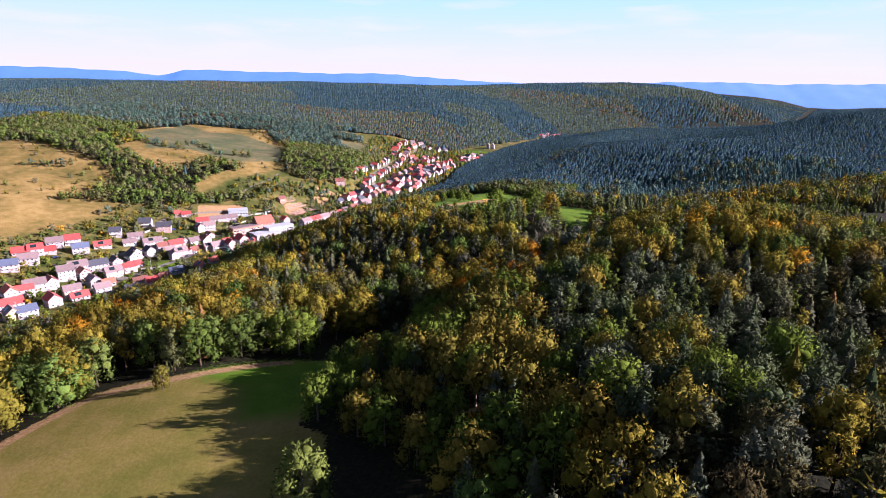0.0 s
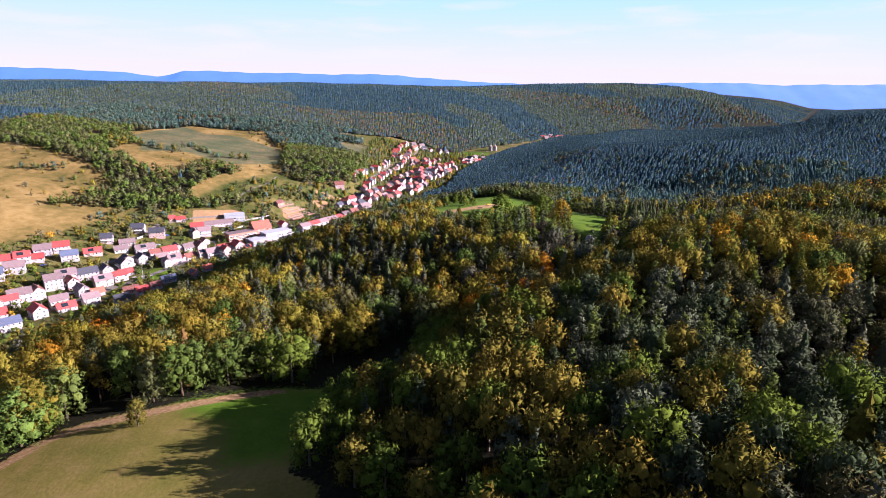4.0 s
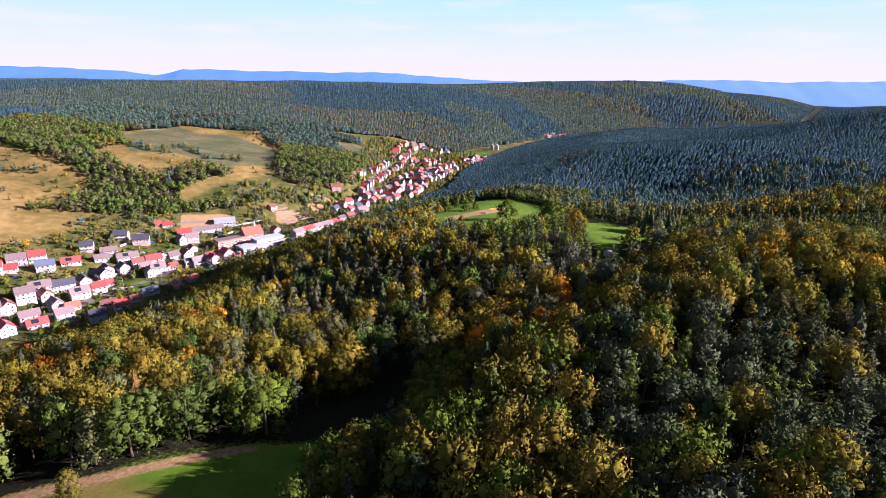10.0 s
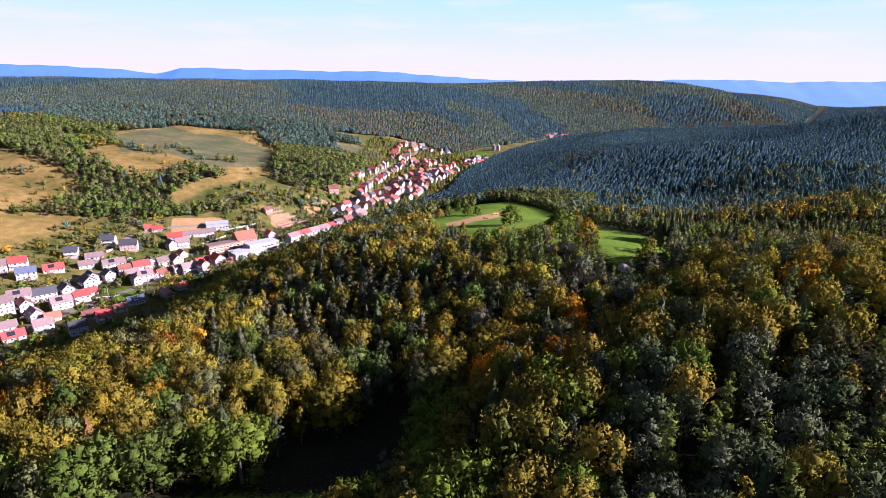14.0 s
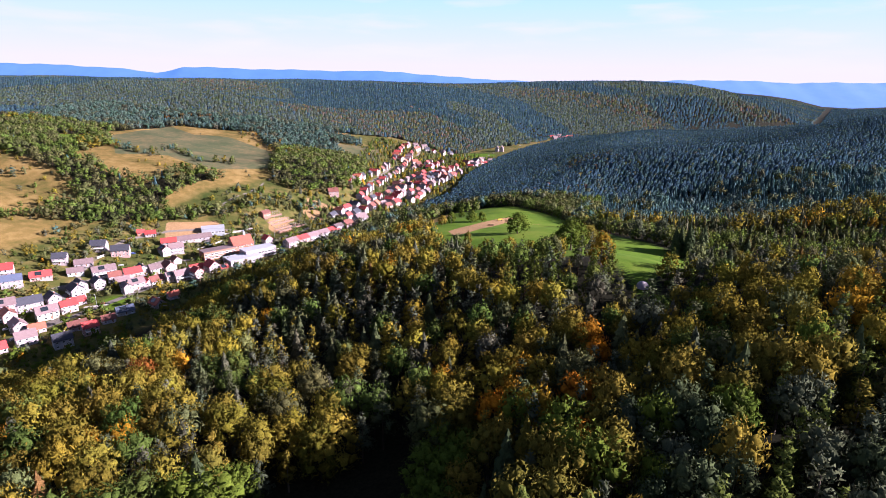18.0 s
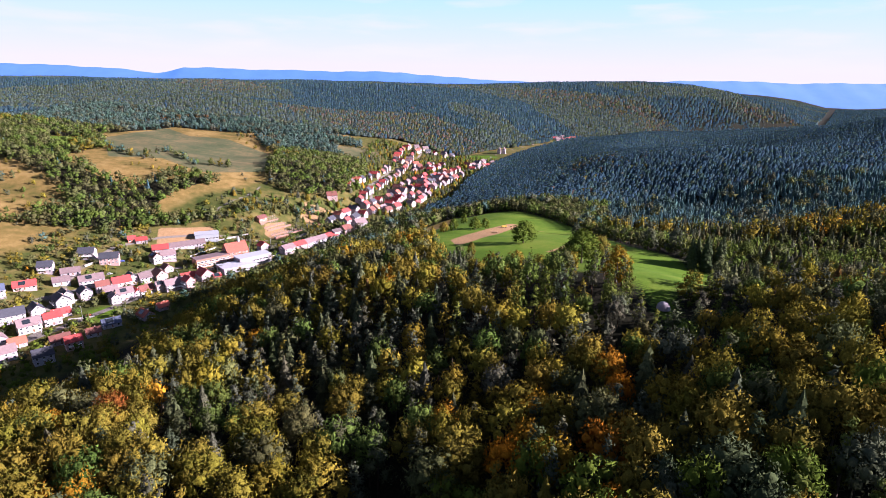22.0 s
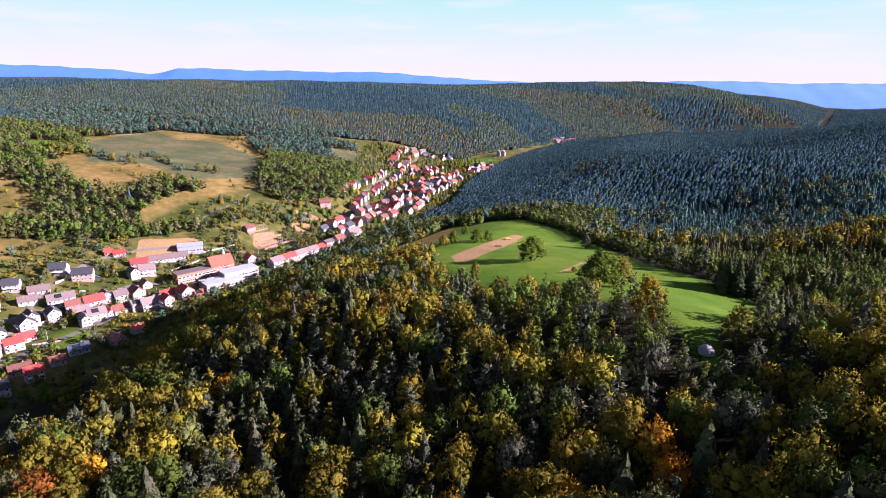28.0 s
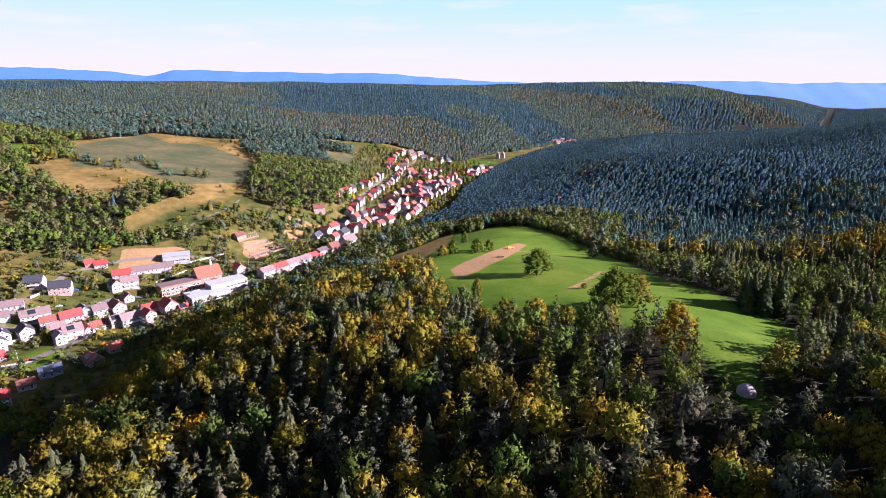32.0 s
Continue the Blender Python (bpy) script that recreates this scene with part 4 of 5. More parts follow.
def window_mesh():
    def build(bm):
        box(bm, -0.62, 0.62, -0.05, 0.05, -0.75, 0.75, 0)
        for x in (-0.53, 0.04):
            box(bm, x, x + 0.49, -0.065, 0.0, -0.64, 0.64, 1)
        box(bm, -0.72, 0.72, -0.16, 0.05, -0.83, -0.75, 0)
    return kept(("window",), build, FRAME, GLASS)


def door_mesh():
    def build(bm):
        box(bm, -0.62, 0.62, -0.05, 0.05, 0, 2.15, 0)
        box(bm, -0.5, 0.5, -0.08, 0.0, 0.03, 2.05, 1)
        box(bm, -0.9, 0.9, -0.9, 0.05, -0.6, 0.0, 2)
    return kept(("door",), build, FRAME, DOOR, CONCRETE)


def chimney_mesh():
    def build(bm):
        box(bm, -0.35, 0.35, -0.3, 0.3, -1.2, 1.0, 0)
        box(bm, -0.42, 0.42, -0.37, 0.37, 1.0, 1.12, 1)
    return kept(("chimney",), build, WALLS["brick"], CONCRETE)


def set_part(name, mesh, parent, m, label=""):
    ob = part(name, mesh, None, parent, label)
    ob.matrix_basis = m
    return ob


def house(x, y, turn, w, l, floors, wall="white", roof="red", near=True, group="village houses", pitch=0.8, balcony=False, solar=False):
    """A gabled house: ridge along its own x, door on the long side."""
    w, l = round(w * 2) / 2, round(l * 2) / 2
    h, rise = 2.7 * floors + 0.4, round(w / 2 * pitch, 1)
    ob = new("house")
    ob.matrix_basis = pose(x, y, float(height(x, y)), 0, 0, turn)
    part("wall", wall_mesh(w, l, h, rise, wall), None, ob)
    part("roof", roof_mesh(w, l, h, rise, roof), None, ob)
    set_part("chimney", chimney_mesh(), ob, pose(l * 0.18, w * 0.1, h + rise * 0.85))
    cols = max(2, int(l / (2.9 if near else 3.6)))
    for f in range(floors):
        for side in (-1, 1) if near else (-1,):
            for k in range(cols):
                if f == 0 and side < 0 and k == cols // 2 and near:
                    set_part("door", door_mesh(), ob, pose((k + 0.5) / cols * l - l / 2, -w / 2 - 0.02, 0.45))
                    continue
                set_part("window", window_mesh(), ob, pose((k + 0.5) / cols * l - l / 2, side * (w / 2 + 0.02), 1.75 + 2.7 * f, 0, 0, 0 if side < 0 else 180))
    for side in (-1, 1):
        for f in range(floors + 1) if near else (floors - 1, floors):
            spots = (-w * 0.22, w * 0.22) if f < floors else (0,)
            for s in spots:
                set_part("window", window_mesh(), ob, pose(side * (l / 2 + 0.02), s, 1.75 + 2.7 * f, 0, 0, 90 * side))
    if balcony:
        def build(bm):
            box(bm, -l * 0.38, l * 0.38, -1.5, 0, -0.15, 0)
            box(bm, -l * 0.38, l * 0.38, -1.5, -1.42, 0, 0.95)
        for f in range(1, floors):
            set_part("balcony", kept(("balcony", l), build, FRAME), ob, pose(0, -w / 2 - 0.01, 0.45 + 2.7 * f))
    if solar:
        def panel(bm):
            box(bm, -2.2, 2.2, -1.7, 1.7, 0, 0.06)
        slope = math.degrees(math.atan2(rise, w / 2))
        set_part("solar_panel", kept(("solar_panel",), panel, GLASS), ob, pose(-l * 0.1, -w * 0.26, h + rise * 0.48 + 0.42, slope, 0, 0))
    words = {1: "low", 2: "two-storey", 3: "three-storey", 4: "tall"}[floors]
    colour = {"white": "white", "cream": "cream", "rose": "rose", "yellow": "pale yellow", "grey": "grey", "brick": "brick", "wood": "timber"}[wall]
    return tagged(ob, f"{colour} {words} house with a {SHADES[roof]} gabled roof", "house", group)


W = {"w": "white", "c": "cream", "p": "rose", "y": "yellow", "g": "grey", "b": "brick", "t": "wood"}
R = {"r": "red", "o": "orange", "b": "brown", "d": "dark", "g": "grey", "s": "blue"}
# plan place, turn, width, length, floors, wall and roof letters, extras (b balcony, s solar panels)
UPPER_LANE = ((-294, 595, 12, 10, 13, 2, "wd"), (-275, 594, 20, 10, 15, 2, "pd"), (-290, 563, 30, 8, 14, 1, "wg"), (-269, 554, 38, 9, 18, 2, "wg"), (-258, 549, 40, 8, 10, 2, "wb"),
              (-264, 535, -42, 9, 10, 2, "wd"), (-273, 526, -42, 9, 11, 2, "wd"), (-246, 570, -45, 8, 10, 2, "wd"), (-245, 612, -38, 8, 9, 2, "wb"), (-238, 621, 35, 9, 13, 2, "wg"),
              (-231, 602, -42, 8, 9, 1, "wb"))
LOWER_LANE = ((-249, 543, 40, 8, 11, 2, "wg"), (-239, 530, -42, 7, 8, 2, "wg"), (-249, 560, 42, 10, 14, 2, "pr"), (-236, 539, 44, 9, 12, 2, "wg"), (-231, 547, -40, 6, 8, 1, "wr"),
              (-226, 552, 48, 9, 11, 1, "gb"), (-237, 574, 45, 9, 10, 2, "wg"), (-228, 581, -42, 10, 12, 2, "pb"), (-216, 556, 44, 7, 8, 2, "wg"), (-207, 560, 44, 9, 15, 2, "wg"))
SCHOOL_LANE = ((-195, 560, -40, 8, 9, 3, "pr"), (-205, 583, 40, 8, 12, 1, "pr"), (-191, 583, -42, 11, 12, 2, "wr"), (-181, 584, 46, 5, 7, 1, "wr"), (-250, 634, 24, 9, 14, 1, "wr"),
               (-271, 643, 28, 7, 10, 1, "wr"), (-279, 641, 28, 6, 7, 1, "br"), (-165, 667, -44, 9, 9, 2, "wr"), (-203, 503, -35, 9, 11, 1, "wo"), (-198, 519, 50, 7, 9, 1, "wo"))
BROOK_LANE = ((-226, 456, 42, 8, 10, 2, "pr"), (-233, 437, 42, 9, 11, 2, "gd"), (-239, 463, 44, 8, 12, 1, "wb"), (-220, 489, 40, 8, 12, 1, "gs"), (-224, 474, 40, 7, 9, 1, "gb"))
WEST_LANE = ((-343, 461, 30, 10, 13, 2, "ws"), (-338, 477, 30, 10, 15, 2, "wg"), (-352, 490, 28, 10, 14, 1, "pr"), (-343, 495, 30, 10, 12, 2, "wr"), (-336, 501, 30, 9, 12, 1, "wr"),
             (-338, 514, 32, 10, 14, 2, "wg"), (-329, 526, 30, 10, 13, 2, "wr"), (-315, 513, 34, 9, 14, 2, "ws"), (-305, 531, 32, 9, 15, 1, "pr"), (-307, 560, 20, 9, 11, 2, "wd"),
             (-288, 547, 34, 8, 12, 1, "gg"))
MARKET = ((-272, 519, -42, 10, 12, 2, "wd"), (-264, 505, 44, 8, 12, 1, "wr"), (-279, 502, -42, 9, 11, 2, "wd"), (-300, 481, 36, 10, 15, 2, "wg"), (-288, 490, 40, 10, 16, 2, "wd"),
          (-301, 465, 40, 10, 13, 3, "wg"), (-291, 472, -42, 9, 11, 2, "pb"), (-275, 458, -40, 9, 12, 2, "wg"), (-270, 480, 44, 10, 14, 2, "cg"), (-263, 458, 42, 8, 10, 1, "wo"))
MILL_LANE = ((-311, 440, 40, 10, 16, 2, "wg"), (-304, 449, -42, 9, 12, 2, "wb"), (-279, 435, 44, 9, 13, 2, "cg"), (-269, 427, 44, 9, 13, 1, "wr"), (-282, 415, -40, 10, 13, 2, "wr"),
             (-306, 405, 42, 10, 16, 2, "pr"), (-319, 423, -42, 10, 13, 2, "wo"), (-312, 430, 40, 8, 12, 2, "wr"), (-294, 388, -42, 10, 12, 2, "yg"), (-286, 392, 46, 9, 13, 2, "ws"),
             (-330, 402, 42, 10, 14, 2, "wr"), (-258, 440, 44, 9, 12, 2, "wg"), (-262, 492, 44, 8, 11, 2, "wr"), (-318, 385, 40, 9, 12, 2, "wb"))
for street in (UPPER_LANE, LOWER_LANE, SCHOOL_LANE, BROOK_LANE, WEST_LANE, MARKET, MILL_LANE):
    for n, (x, y, turn, w, l, floors, look_of) in enumerate(street):
        house(x, y, turn, w * 0.96, l * 0.96, floors, W[look_of[0]], R[look_of[1]], balcony=floors > 1 and n % 3 == 0, solar=n % 5 == 3)

# row of terraced houses on the main street
for k, (roof, wall) in enumerate((("grey", "white"), ("red", "rose"), ("grey", "white"), ("grey", "white"), ("red", "white"))):
    house(-139 + 8.6 * k, 660 + 11.2 * k, 52.5, 10, 13.5, 2, wall, roof, group="terraced row", pitch=0.6, balcony=k in (0, 2, 3))
house(-100, 712, 52, 9.5, 11, 3, "white", "grey", pitch=0.4)
house(-92, 733, 48, 10, 11, 2, "rose", "brown")
house(-79, 748, 50, 12, 15, 3, "white", "grey", balcony=True)

# the far end of the village, street by street
vil_rng = random.Random(4)
STREETS = ((((-110, 770), (-76, 847), (-39, 922), (6, 1015), (78, 1191), (126, 1256)), 17, (-12, 12), 2), (((-109, 848), (-88, 966), (-59, 1129), (-46, 1266), (-30, 1320)), 17, (-12, 11), 2),
           (((-48, 1199), (-12, 1142), (18, 1218)), 15, (-11, 11), 2), (((-41, 1303), (20, 1336), (53, 1308)), 15, (-10, 10), 2), (((-72, 800), (-41, 834), (-8, 870), (14, 958)), 15, (-11, 11), 2),
           (((-131, 842), (-111, 852)), 13, (0,), 1), (((-95, 790), (-70, 870), (-30, 950), (10, 1060), (40, 1130)), 15, (-10, 12), 2), (((-60, 905), (-30, 1010), (10, 1100)), 20, (9,), 2))
taken = []
for line, gap, sides, floors in STREETS:
    for (ax, ay), (bx, by) in zip(line[:-1], line[1:]):
        long = math.hypot(bx - ax, by - ay)
        ux, uy = (bx - ax) / long, (by - ay) / long
        for k in range(int(long / gap)):
            for s in sides:
                d = (k + vil_rng.uniform(0.25, 0.75)) * gap
                x, y = ax + ux * d - uy * s, ay + uy * d + ux * s
                if min([math.hypot(x - p, y - q) for p, q in taken] or [99]) < 11.5 or vil_rng.random() < 0.1 or x > float(foot_x(y)) - 1:
                    continue
                taken.append((x, y))
                turn = math.degrees(math.atan2(uy, ux)) + vil_rng.choice((0, 0, 90)) + vil_rng.uniform(-8, 8)
                house(x, y, turn, vil_rng.uniform(7.5, 10), vil_rng.uniform(9, 13), vil_rng.choice((1, 2, 2, 2)), vil_rng.choice(("white", "white", "white", "cream", "rose")),
                      vil_rng.choice(("red", "red", "orange", "brown", "grey", "grey", "dark")), near=False, group="houses at the far end of the village")
# hamlet up the side valley, and a white farm under the woods
for x, y, turn in ((345, 1668, 20), (358, 1680, 80), (370, 1672, 40), (352, 1700, 10), (382, 1690, 60), (366, 1712, 30), (338, 1690, 15), (395, 1705, 10)):
    house(x, y, turn, 10, 14, 2, "white", vil_rng.choice(("red", "grey", "brown")), near=False, group="hamlet in the side valley")
for dx in (0, 11):
    house(156 + dx, 1404 + dx * 0.4, 70, 7.5, 9, 3, "white", "grey", near=False, group="white farm below the woods", pitch=1.3)

# ---- school, hall and long buildings ----
FLAT = plain("pale_flat_roofing", (0.36, 0.36, 0.40), 0.6, spread=0.08)
PANES = window_mesh()


def flat_block(name, x, y, turn, w, l, h, wall, label, category, rows=1, cols=8, parapet=0.4, roof=None):
    """A flat-roofed building with bands of windows."""
    ob = new(name)
    ob.matrix_basis = pose(x, y, float(height(x, y)), 0, 0, turn)
    bm = bmesh.new()
    box(bm, -l / 2, l / 2, -w / 2, w / 2, -2.5, h)
    part("wall", bm, wall, ob)
    bm = bmesh.new()
    box(bm, -l / 2 - parapet, l / 2 + parapet, -w / 2 - parapet, w / 2 + parapet, h + 0.004, h + 0.4)
    part("roof", bm, roof or FLAT, ob)
    for r in range(rows):
        for k in range(cols):
            for side in (-1, 1):
                set_part("window", PANES, ob, pose((k + 0.5) / cols * l - l / 2, side * (w / 2 + 0.02), 1.9 + 3.2 * r, 0, 0, 0 if side < 0 else 180) @ Matrix.Diagonal((l / cols / 1.6, 1, 1.15, 1)))
    return tagged(ob, label, category)


flat_block("school_building", -172, 609, 42, 17, 30, 5.2, WALLS["white"], "white modern school hall with a pale flat roof", "school", 1, 9)
flat_block("school_building", -163, 627, 42, 14, 30, 8.2, WALLS["white"], "white two-storey school block with window bands", "school", 2, 10)
flat_block("school_building", -200, 623, 42, 11, 30, 8.0, WALLS["brick"], "red brick school wing with a flat roof", "school", 2, 9, roof=ROOFS["grey"])
old = house(-184, 642, 42, 14, 20, 3, "brick", "orange", group="school", pitch=1.0)
old.name = "old_school"
tagged(old, "old brick school house with a steep orange roof", "school")
bm = bmesh.new()
box(bm, -0.9, 0.9, -0.9, 0.9, 0, 2.6)
box(bm, -0.5, 0.5, -0.5, 0.5, 2.6, 4.4)
turret = part("bell_turret", bm, METAL, old, "grey metal bell turret")
turret.matrix_basis = pose(4, 0, 2.7 * 3 + 0.4 + 7.2)
flat_block("sports_hall", -224, 679, 22, 13, 22, 6.0, METAL, "grey metal-clad hall with a flat roof", "hall", 1, 7)
long_low = house(-234, 652, 34, 8, 34, 1, "white", "grey", group="school")
tagged(long_low, "long low white building with a grey roof", "building")

# ---- burial ground: terraces with walls and rows of stones ----
STONE = plain("grave_stone", (0.20, 0.17, 0.16), 0.8, spread=0.2, grain=2, random_tone=0.5)
SANDSTONE = plain("pink_sandstone", (0.21, 0.115, 0.085), 0.9, spread=0.2, grain=1.2)


def terrace_wall(x, y, turn, long, high):
    bm = bmesh.new()
    box(bm, -long / 2, long / 2, -0.25, 0.25, -1.5, high)
    box(bm, -long / 2 - 0.1, long / 2 + 0.1, -0.33, 0.33, high, high + 0.15)
    me = bpy.data.meshes.new("terrace_wall")
    bm.to_mesh(me)
    bm.free()
    me.materials.append(SANDSTONE)
    ob = new("terrace_wall", me)
    ob.matrix_basis = pose(x, y, float(height(x, y)), 0, 0, turn)
    return tagged(ob, "pink sandstone terrace wall of the burial ground", "wall", "terrace walls")


def stone_mesh():
    def build(bm):
        box(bm, -0.4, 0.4, -0.12, 0.12, -0.2, 1.0)
        box(bm, -0.5, 0.5, -0.2, 1.7, -0.2, 0.16)
    return kept(("grave_stone",), build, STONE)


TERRACES = (((-163, 708), (-143, 742), 1.5), ((-170, 717), (-150, 748), 0.9), ((-176, 726), (-158, 754), 1.3), ((-181, 729), (-165, 754), 0.8), ((-186, 734), (-172, 756), 1.2))
for (ax, ay), (bx, by), high in TERRACES:
    turn, long = math.degrees(math.atan2(by - ay, bx - ax)), math.hypot(bx - ax, by - ay)
    terrace_wall((ax + bx) / 2, (ay + by) / 2, turn, long, high)
    for n in range(int(long / 2.6)):
        d = (n + 0.7) * 2.6 / long
        for off in (2.6, 5.4):
            x, y = ax + (bx - ax) * d - off * math.sin(radians(turn)), ay + (by - ay) * d + off * math.cos(radians(turn))
            if vil_rng.random() < 0.75:
                ob = new("grave_stone", stone_mesh())
                ob.matrix_basis = pose(x, y, float(height(x, y)), 0, 0, turn + vil_rng.uniform(-3, 3))
                tagged(ob, "grey grave stone with a bordered plot", "grave stone", "grave stones")
house(-187, 741, 58, 7, 11, 1, "brick", "brown", group="burial ground")

# ---- garden and retaining walls ----
GARDEN_WALLS = (((-271, 521), (-262, 539), 1.0), ((-288, 579), (-282, 596), 1.6), ((-213, 509), (-202, 533), 0.9), ((-213, 679), (-191, 710), 1.2), ((-261, 544), (-258, 554), 1.1), ((-224, 635), (-210, 664), 1.0), ((-255, 498), (-240, 504), 0.9))
for (ax, ay), (bx, by), high in GARDEN_WALLS:
    long = math.hypot(bx - ax, by - ay)
    bm = bmesh.new()
    steps = max(2, int(long / 3))
    for k in range(steps):
        u = (k + 0.5) / steps
        z = float(height(ax + (bx - ax) * u, ay + (by - ay) * u)) - float(height(ax, ay))
        box(bm, long * k / steps, long * (k + 1) / steps, -0.2, 0.2, z - 1.0, z + high)
        box(bm, long * k / steps, long * (k + 1) / steps, -0.27, 0.27, z + high, z + high + 0.1)
    me = bpy.data.meshes.new("garden_wall")
    bm.to_mesh(me)
    bm.free()
    me.materials.append(CONCRETE)
    ob = new("garden_wall", me)
    ob.matrix_basis = pose(ax, ay, float(height(ax, ay)), 0, 0, math.degrees(math.atan2(by - ay, bx - ax)))
    tagged(ob, "pale rendered garden wall stepping along the lane", "wall", "garden walls")

# ---- hilltop: hut, machine, stacked timber ----
hut = new("tent")
hut.matrix_basis = pose(90, 321, float(height(90, 321)), 0, 0, 30)
me = mesh_from("canvas", *lathe([(0, 2.6), (1.6, 2.4), (2.6, 1.5), (3.0, 0.1)], 10, 0.03, np.random.default_rng(3))[:2], [WALLS["white"]])
part("canvas", me, None, hut)
bm = bmesh.new()
box(bm, -0.6, 0.6, -2.62, -2.45, 0, 1.7)
part("entrance", bm, WALLS["grey"], hut, "grey entrance flap")
tagged(hut, "small white tent at the forest edge", "tent")
YELLOW = plain("yellow_machine_paint", (0.55, 0.36, 0.05), 0.45, spread=0.12)
RUBBER = plain("black_rubber", (0.02, 0.02, 0.02), 0.85)


def wheel_mesh(r, wide):
    def build(bm):
        bmesh.ops.create_cone(bm, cap_ends=True, segments=14, radius1=r, radius2=r, depth=wide, matrix=pose(0, 0, 0, 90, 0, 0))
    return kept(("wheel", r, wide), build, RUBBER)


def trailer(x, y, turn):
    ob = new("farm_trailer")
    ob.matrix_basis = pose(x, y, float(height(x, y)), 0, 0, turn)
    bm = bmesh.new()
    box(bm, -2.4, 2.4, -1.1, 1.1, 0.8, 0.95)
    for s in (-1.1, 1.04):
        box(bm, -2.4, 2.4, s, s + 0.06, 0.95, 1.7)
    for s in (-2.4, 2.34):
        box(bm, s, s + 0.06, -1.04, 1.04, 0.95, 1.7)
    part("bed", bm, YELLOW, ob)
    bm = bmesh.new()
    box(bm, 2.4, 4.0, -0.06, 0.06, 0.75, 0.87)
    part("drawbar", bm, METAL, ob)
    for wx in (-1.2, 1.0):
        for wy in (-1.0, 1.0):
            set_part("wheel", wheel_mesh(0.45, 0.3), ob, pose(wx, wy, 0.45))
    return tagged(ob, "yellow farm trailer on the bare strip of meadow", "trailer")


trailer(65, 597, 20)
LOG = plain("cut_timber", (0.36, 0.24, 0.13), 0.85, spread=0.25, grain=2)


def log_stack(x, y, turn, rows):
    ob = new("log_pile")
    ob.matrix_basis = pose(x, y, float(height(x, y)), 0, 0, turn)

    def build(bm):
        bmesh.ops.create_cone(bm, cap_ends=True, segments=9, radius1=0.24, radius2=0.22, depth=5, matrix=pose(0, 0, 0, 90, 0, 0))
    for r in range(rows):
        for k in range(rows + 2 - r):
            set_part("log", kept(("log",), build, LOG), ob, pose((k + r / 2) * 0.48, 0, 0.22 + r * 0.42))
    return tagged(ob, "stack of cut timber beside the track", "log pile")


log_stack(52, 556, 80, 3)

# ---- trees that stand alone ----
for x, y, tone, high, wide, n, where in (
        (62, 479, "green", 16, 1.5, 0, "alone on the meadow"), (122, 574, "pine", 11, 1.0, 1, "alone on the meadow"), (38, 574, "green", 12, 1.2, 2, "alone on the meadow"), (47, 581, "green", 10, 1.1, 0, "alone on the meadow"),
        (12, 562, "olive", 9, 1.25, 0, "alone on the meadow"), (20, 569, "green", 11, 1.1, 1, "alone on the meadow"), (32, 628, "green", 11, 0.8, 1, "alone on the meadow"), (80, 403, "green", 20, 1.25, 2, "at the meadow edge"),
        (91, 411, "olive", 16, 1.3, 0, "at the meadow edge"), (73, 400, "green", 13, 1.2, 1, "at the meadow edge"), (79, 446, "olive", 3.2, 1.5, 2, "at the meadow edge"), (79, 345, "gold", 17, 1.0, 1, "at the meadow edge"),
        (25, 439, "olive", 11, 0.7, 1, "at the meadow edge"), (-87, 175, "olive", 10.0, 0.8, 1, "at the meadow edge"), (-117, 177, "green", 14, 1.1, 2, "at the meadow edge"), (-27, 114, "larch", 19, 1.0, 0, "at the meadow edge"),
        (143, 549, "green", 11, 1.0, 1, "at the meadow edge"), (142, 517, "pine", 12, 0.95, 2, "at the meadow edge"), (139, 463, "pine", 15, 0.95, 0, "at the meadow edge"), (151, 452, "pine", 17, 0.95, 1, "at the meadow edge")):
    tree(x, y, "edge", tone, high, wide, GRAND, n, "meadow trees", where)
for k, (x, y) in enumerate(((147, 420), (151, 423), (154, 419), (158, 424), (162, 420), (166, 425), (150, 428))):
    tree(x, y, "spruce", "spruce", 17 + 2 * (k % 3), 0.95, group="spruces at the meadow edge", where="at the edge of the meadow")

for k in range(11):
    tree(-205 + 3.6 * k + 5 * math.sin(k * 2.3), 446 - 4.6 * k + 9 * math.cos(k * 1.7), "edge", ("green", "olive", "green")[k % 3], 9 + 2.5 * math.sin(k * 1.3), 1.0, MIDDLE, k % 4, "trees at the foot of the hill", "on the shaded slope")

# ---- hedges and orchard trees of the slopes, garden trees of the village ----
HEDGES = (((-332, 612), (-335, 646), (-332, 698), (-322, 716)), ((-229, 739), (-204, 754), (-167, 789), (-155, 789)), ((-201, 725), (-190, 690), (-176, 676)), ((-290, 694), (-259, 701), (-239, 728)),
          ((-300, 560), (-296, 620), (-289, 653)), ((-491, 714), (-454, 719), (-442, 734)), ((-395, 615), (-378, 638), (-354, 662)), ((-230, 719), (-202, 749), (-150, 785), (-122, 809)),
          ((-349, 1190), (-279, 1180), (-210, 993), (-209, 857)), ((-364, 871), (-357, 911), (-300, 855)), ((-284, 865), (-260, 870)), ((-471, 929), (-403, 860), (-349, 852)),
          ((-200, 519), (-182, 553), (-174, 572), (-142, 615), (-128, 632)), ((-215, 640), (-196, 650), (-172, 656)), ((-150, 700), (-128, 730), (-105, 760)))
hedge_rng = np.random.default_rng(8)
hedge_trees = []
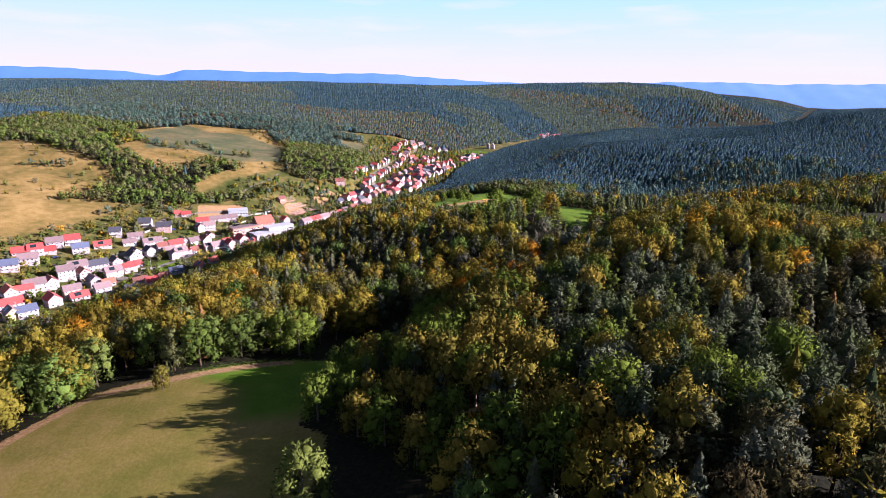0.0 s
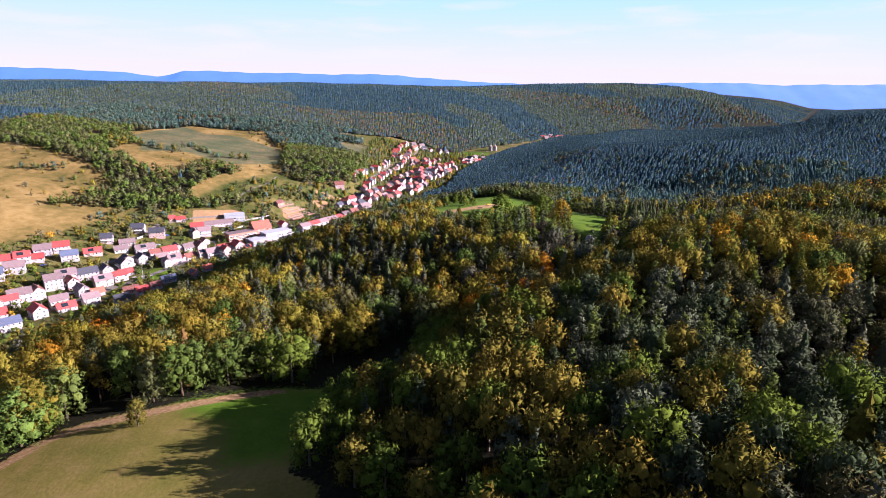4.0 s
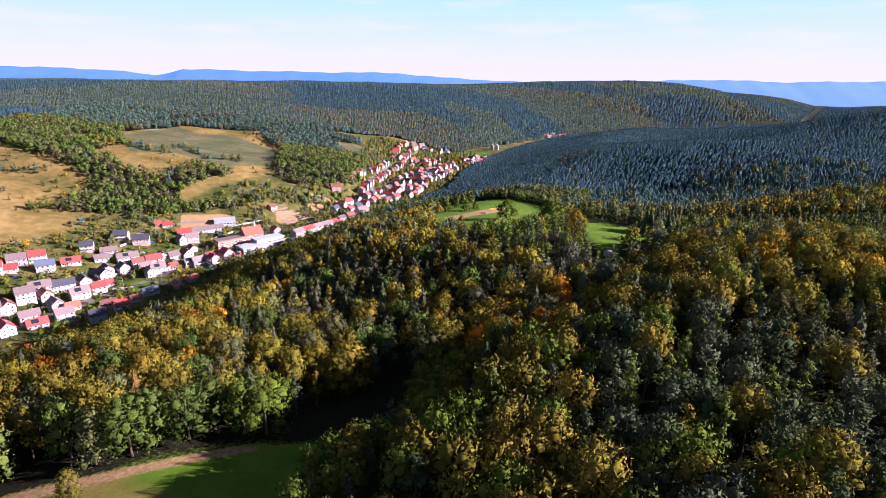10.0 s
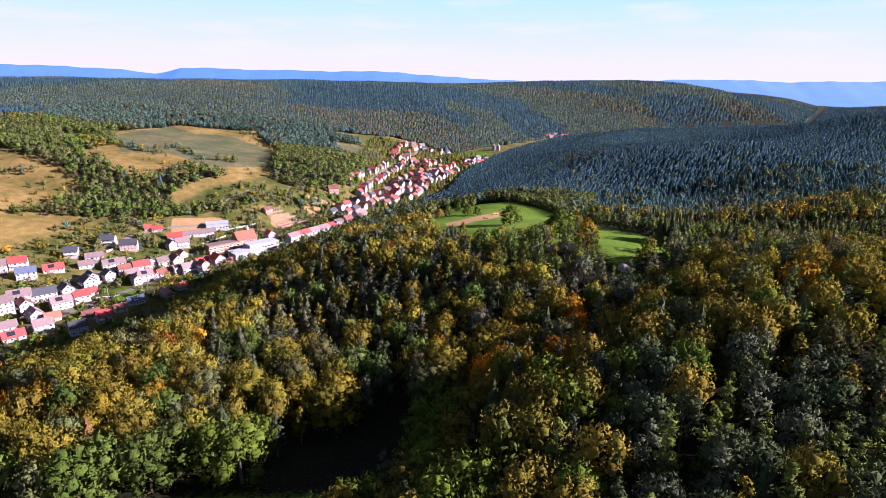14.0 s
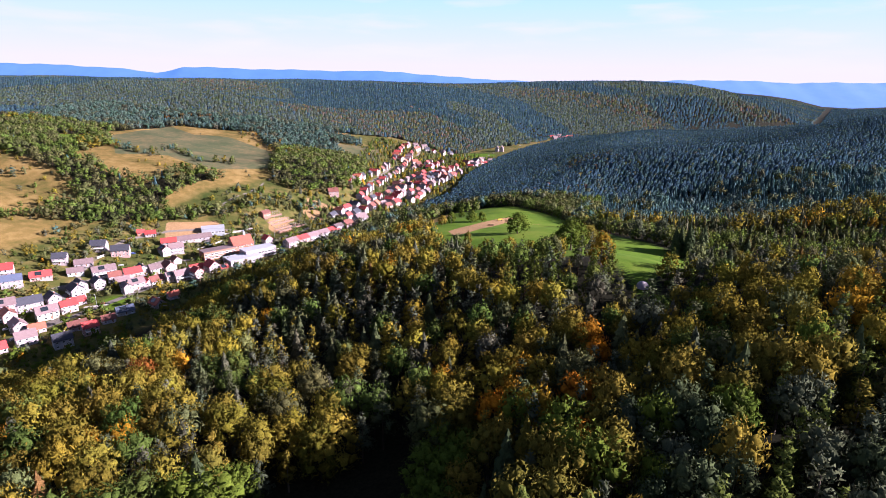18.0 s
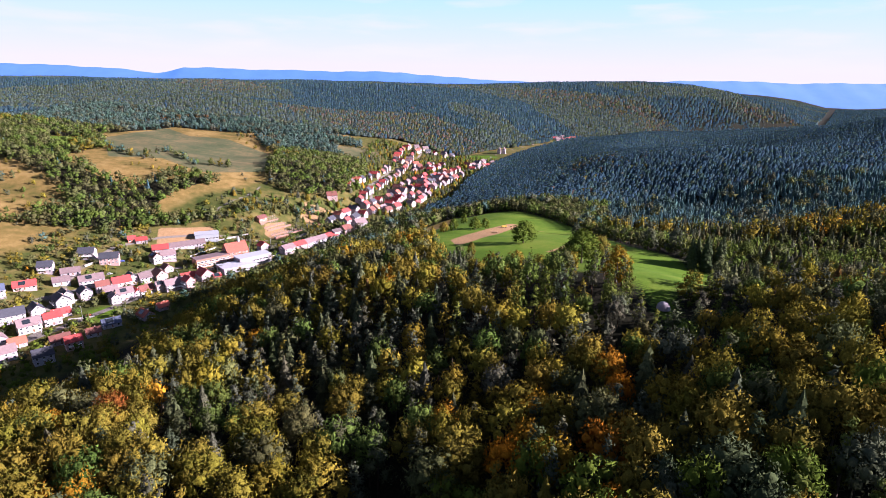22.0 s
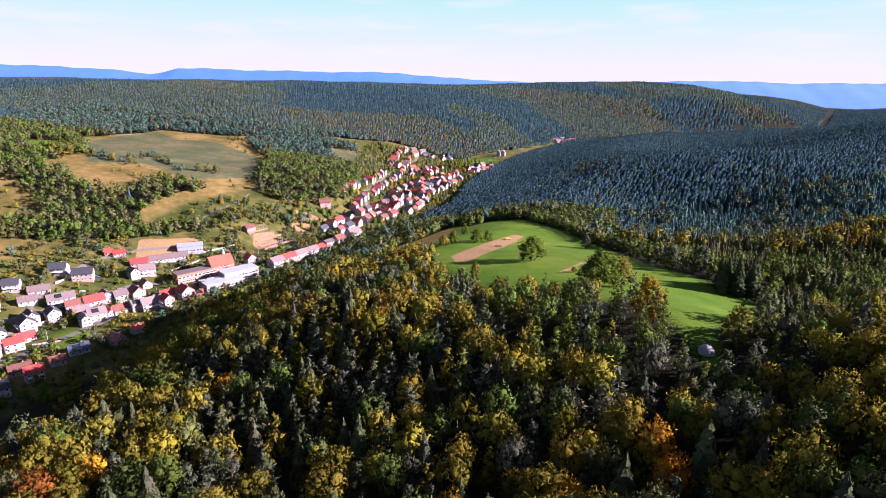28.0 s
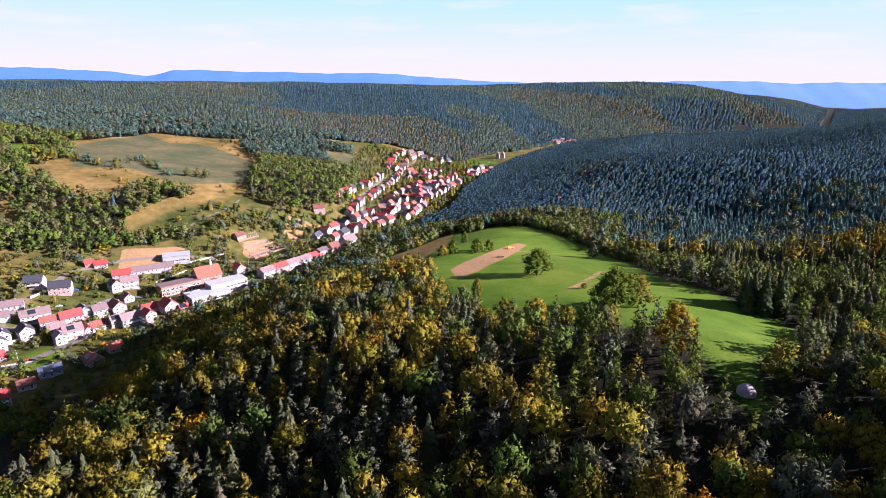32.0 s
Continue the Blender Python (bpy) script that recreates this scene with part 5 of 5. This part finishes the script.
for line in HEDGES:
    for (ax, ay), (bx, by) in zip(line[:-1], line[1:]):
        long = math.hypot(bx - ax, by - ay)
        for d in np.arange(0, long, 3.6):
            x, y = ax + (bx - ax) * d / long + hedge_rng.normal(0, 3.5), ay + (by - ay) * d / long + hedge_rng.normal(0, 3.5)
            if hedge_rng.random() < 0.8:
                hedge_trees.append((x, y, "edge", str(hedge_rng.choice(["olive", "green", "leaf", "slate", "pine", "gold"], p=[.2, .25, .3, .12, .12, .01])), hedge_rng.uniform(4, 10), hedge_rng.uniform(0.85, 1.15)))
xs, ys = scatter(-640, -120, 380, 1250, 17, hedge_rng)
dry = (covers(xs, ys)["dry"] > 4) & (xs < foot_x(ys) - 50)
bushy = field_noise(xs, ys, 30, 6) + hedge_rng.uniform(-0.7, 0.7, len(xs))
for x, y, b in zip(xs[dry], ys[dry], bushy[dry]):
    if b > 0.35 and inside(x, y, SHADE_FIELD) < 0 and inside(x, y, BRIGHT_FIELD) < 0 and inside(x, y, PLAY_FIELD) < 0:
        hedge_trees.append((float(x), float(y), "edge", str(hedge_rng.choice(["olive", "green", "moss", "pine"])), hedge_rng.uniform(2.0, 6.5), hedge_rng.uniform(0.9, 1.3)))
grown("hedge", hedge_trees, MIDDLE, "hedges, bushes and orchard trees among dry meadows")

homes = np.array([(o.location.x, o.location.y) for o in scene.objects if o.parent is None and (o.get("category") in ("house", "school", "hall", "building"))])
xs, ys = scatter(-380, 140, 370, 1330, 8.6, hedge_rng)
ok = covers(xs, ys)["garden"] > 2
garden_trees = []
for x, y in zip(xs[ok], ys[ok]):
    d = np.hypot(homes[:, 0] - x, homes[:, 1] - y).min()
    lane = max(float(beside(x, y, line, wide)) for line, wide in LANES)
    if d > 8.5 and lane < -2 and d < 60 and hedge_rng.random() < 0.92 and inside(x, y, CEMETERY) < 0 and inside(x, y, PLAY_FIELD) < 0 and inside(x, y, VILLAGE_GREEN) < 1:
        garden_trees.append((float(x), float(y), "edge", str(hedge_rng.choice(["olive", "green", "leaf", "gold", "pine"], p=[.24, .3, .3, .02, .14])), hedge_rng.uniform(2.5, 8.5), hedge_rng.uniform(0.85, 1.2)))
for t in garden_trees[:220]:
    tree(*t, shapes=MIDDLE, alias="garden_tree", group="garden trees", where="in a village garden")
if len(garden_trees) > 220:
    rest = garden_trees[220:]
    grown("hedge", [t for t in rest if t[1] < 760], MIDDLE, "garden bushes and fruit trees between the houses")
    grown("hedge", [t for t in rest if t[1] >= 760], FAR, "garden bushes among the far houses", False)

# ---- parked cars, lamp masts ----
PAINTS = [plain("car_paint_" + n, c, 0.3, 0.1, spread=0.03) for n, c in (("white", (0.7, 0.7, 0.7)), ("red", (0.4, 0.03, 0.03)), ("blue", (0.05, 0.09, 0.3)), ("silver", (0.4, 0.41, 0.43)), ("black", (0.03, 0.03, 0.035)))]
CAR_WORDS = ("white", "red", "blue", "silver", "black")


def car(x, y, turn, paint):
    ob = new("car")
    ob.matrix_basis = pose(x, y, float(height(x, y)) + 0.1, 0, 0, turn)

    def body(bm):
        prof = ((-2.1, 0.3), (2.1, 0.3), (2.15, 0.75), (1.1, 0.95), (0.5, 1.42), (-1.2, 1.45), (-2.0, 0.95))
        rows = [[bm.verts.new((px, s * 0.85, pz)) for px, pz in prof] for s in (-1, 1)]
        bm.faces.new(rows[0])
        bm.faces.new(rows[1][::-1])
        for k in range(len(prof)):
            n = (k + 1) % len(prof)
            bm.faces.new((rows[0][n], rows[0][k], rows[1][k], rows[1][n]))
    part("body", kept(("car_body", paint), body, PAINTS[paint]), None, ob)

    def glass(bm):
        box(bm, -1.1, 0.45, -0.87, 0.87, 0.98, 1.36)
    part("side_window", kept(("car_glass",), glass, GLASS), None, ob)
    for wx in (-1.3, 1.35):
        for wy in (-0.78, 0.78):
            set_part("wheel", wheel_mesh(0.32, 0.2), ob, pose(wx, wy, 0.3))
    return tagged(ob, f"parked {CAR_WORDS[paint]} car beside the street", "car", "parked cars")


for k, (x, y, turn) in enumerate(((-150, 650, 60), (-153, 645, 60), (-147, 655, 60), (-158, 652, 150), (-161, 648, 150), (-187, 590, 40), (-220, 566, 60), (-252, 527, 65), (-270, 445, 60), (-292, 402, 62),
                                  (-298, 412, 62), (-266, 575, 20), (-268, 600, 10), (-285, 460, 60), (-320, 480, 30), (-327, 495, 30), (-245, 505, 60), (-282, 560, 80))):
    car(x, y, turn, (k * 3 + k // 2) % 5)


def mast(x, y, high):
    ob = new("street_lamp")
    ob.matrix_basis = pose(x, y, float(height(x, y)), 0, 0, 155)
    part("pole", mesh_from("pole", *lathe([(0, 0.11), (high, 0.06)], 6, 0, np.random.default_rng(1))[:2], [METAL]), None, ob)
    bm = bmesh.new()
    box(bm, 0, 1.2, -0.05, 0.05, high - 0.1, high)
    box(bm, 0.8, 1.5, -0.14, 0.14, high - 0.02, high + 0.1)
    part("lamp_head", bm, METAL, ob)
    return tagged(ob, "slim grey street lamp on the main street", "street lamp", "street lamps")


for k in range(14):
    y = 400 + 26 * k
    mast(float(np.interp(y, [p[1] for p in MAIN_STREET], [p[0] for p in MAIN_STREET])) - 4.5, y, 8)
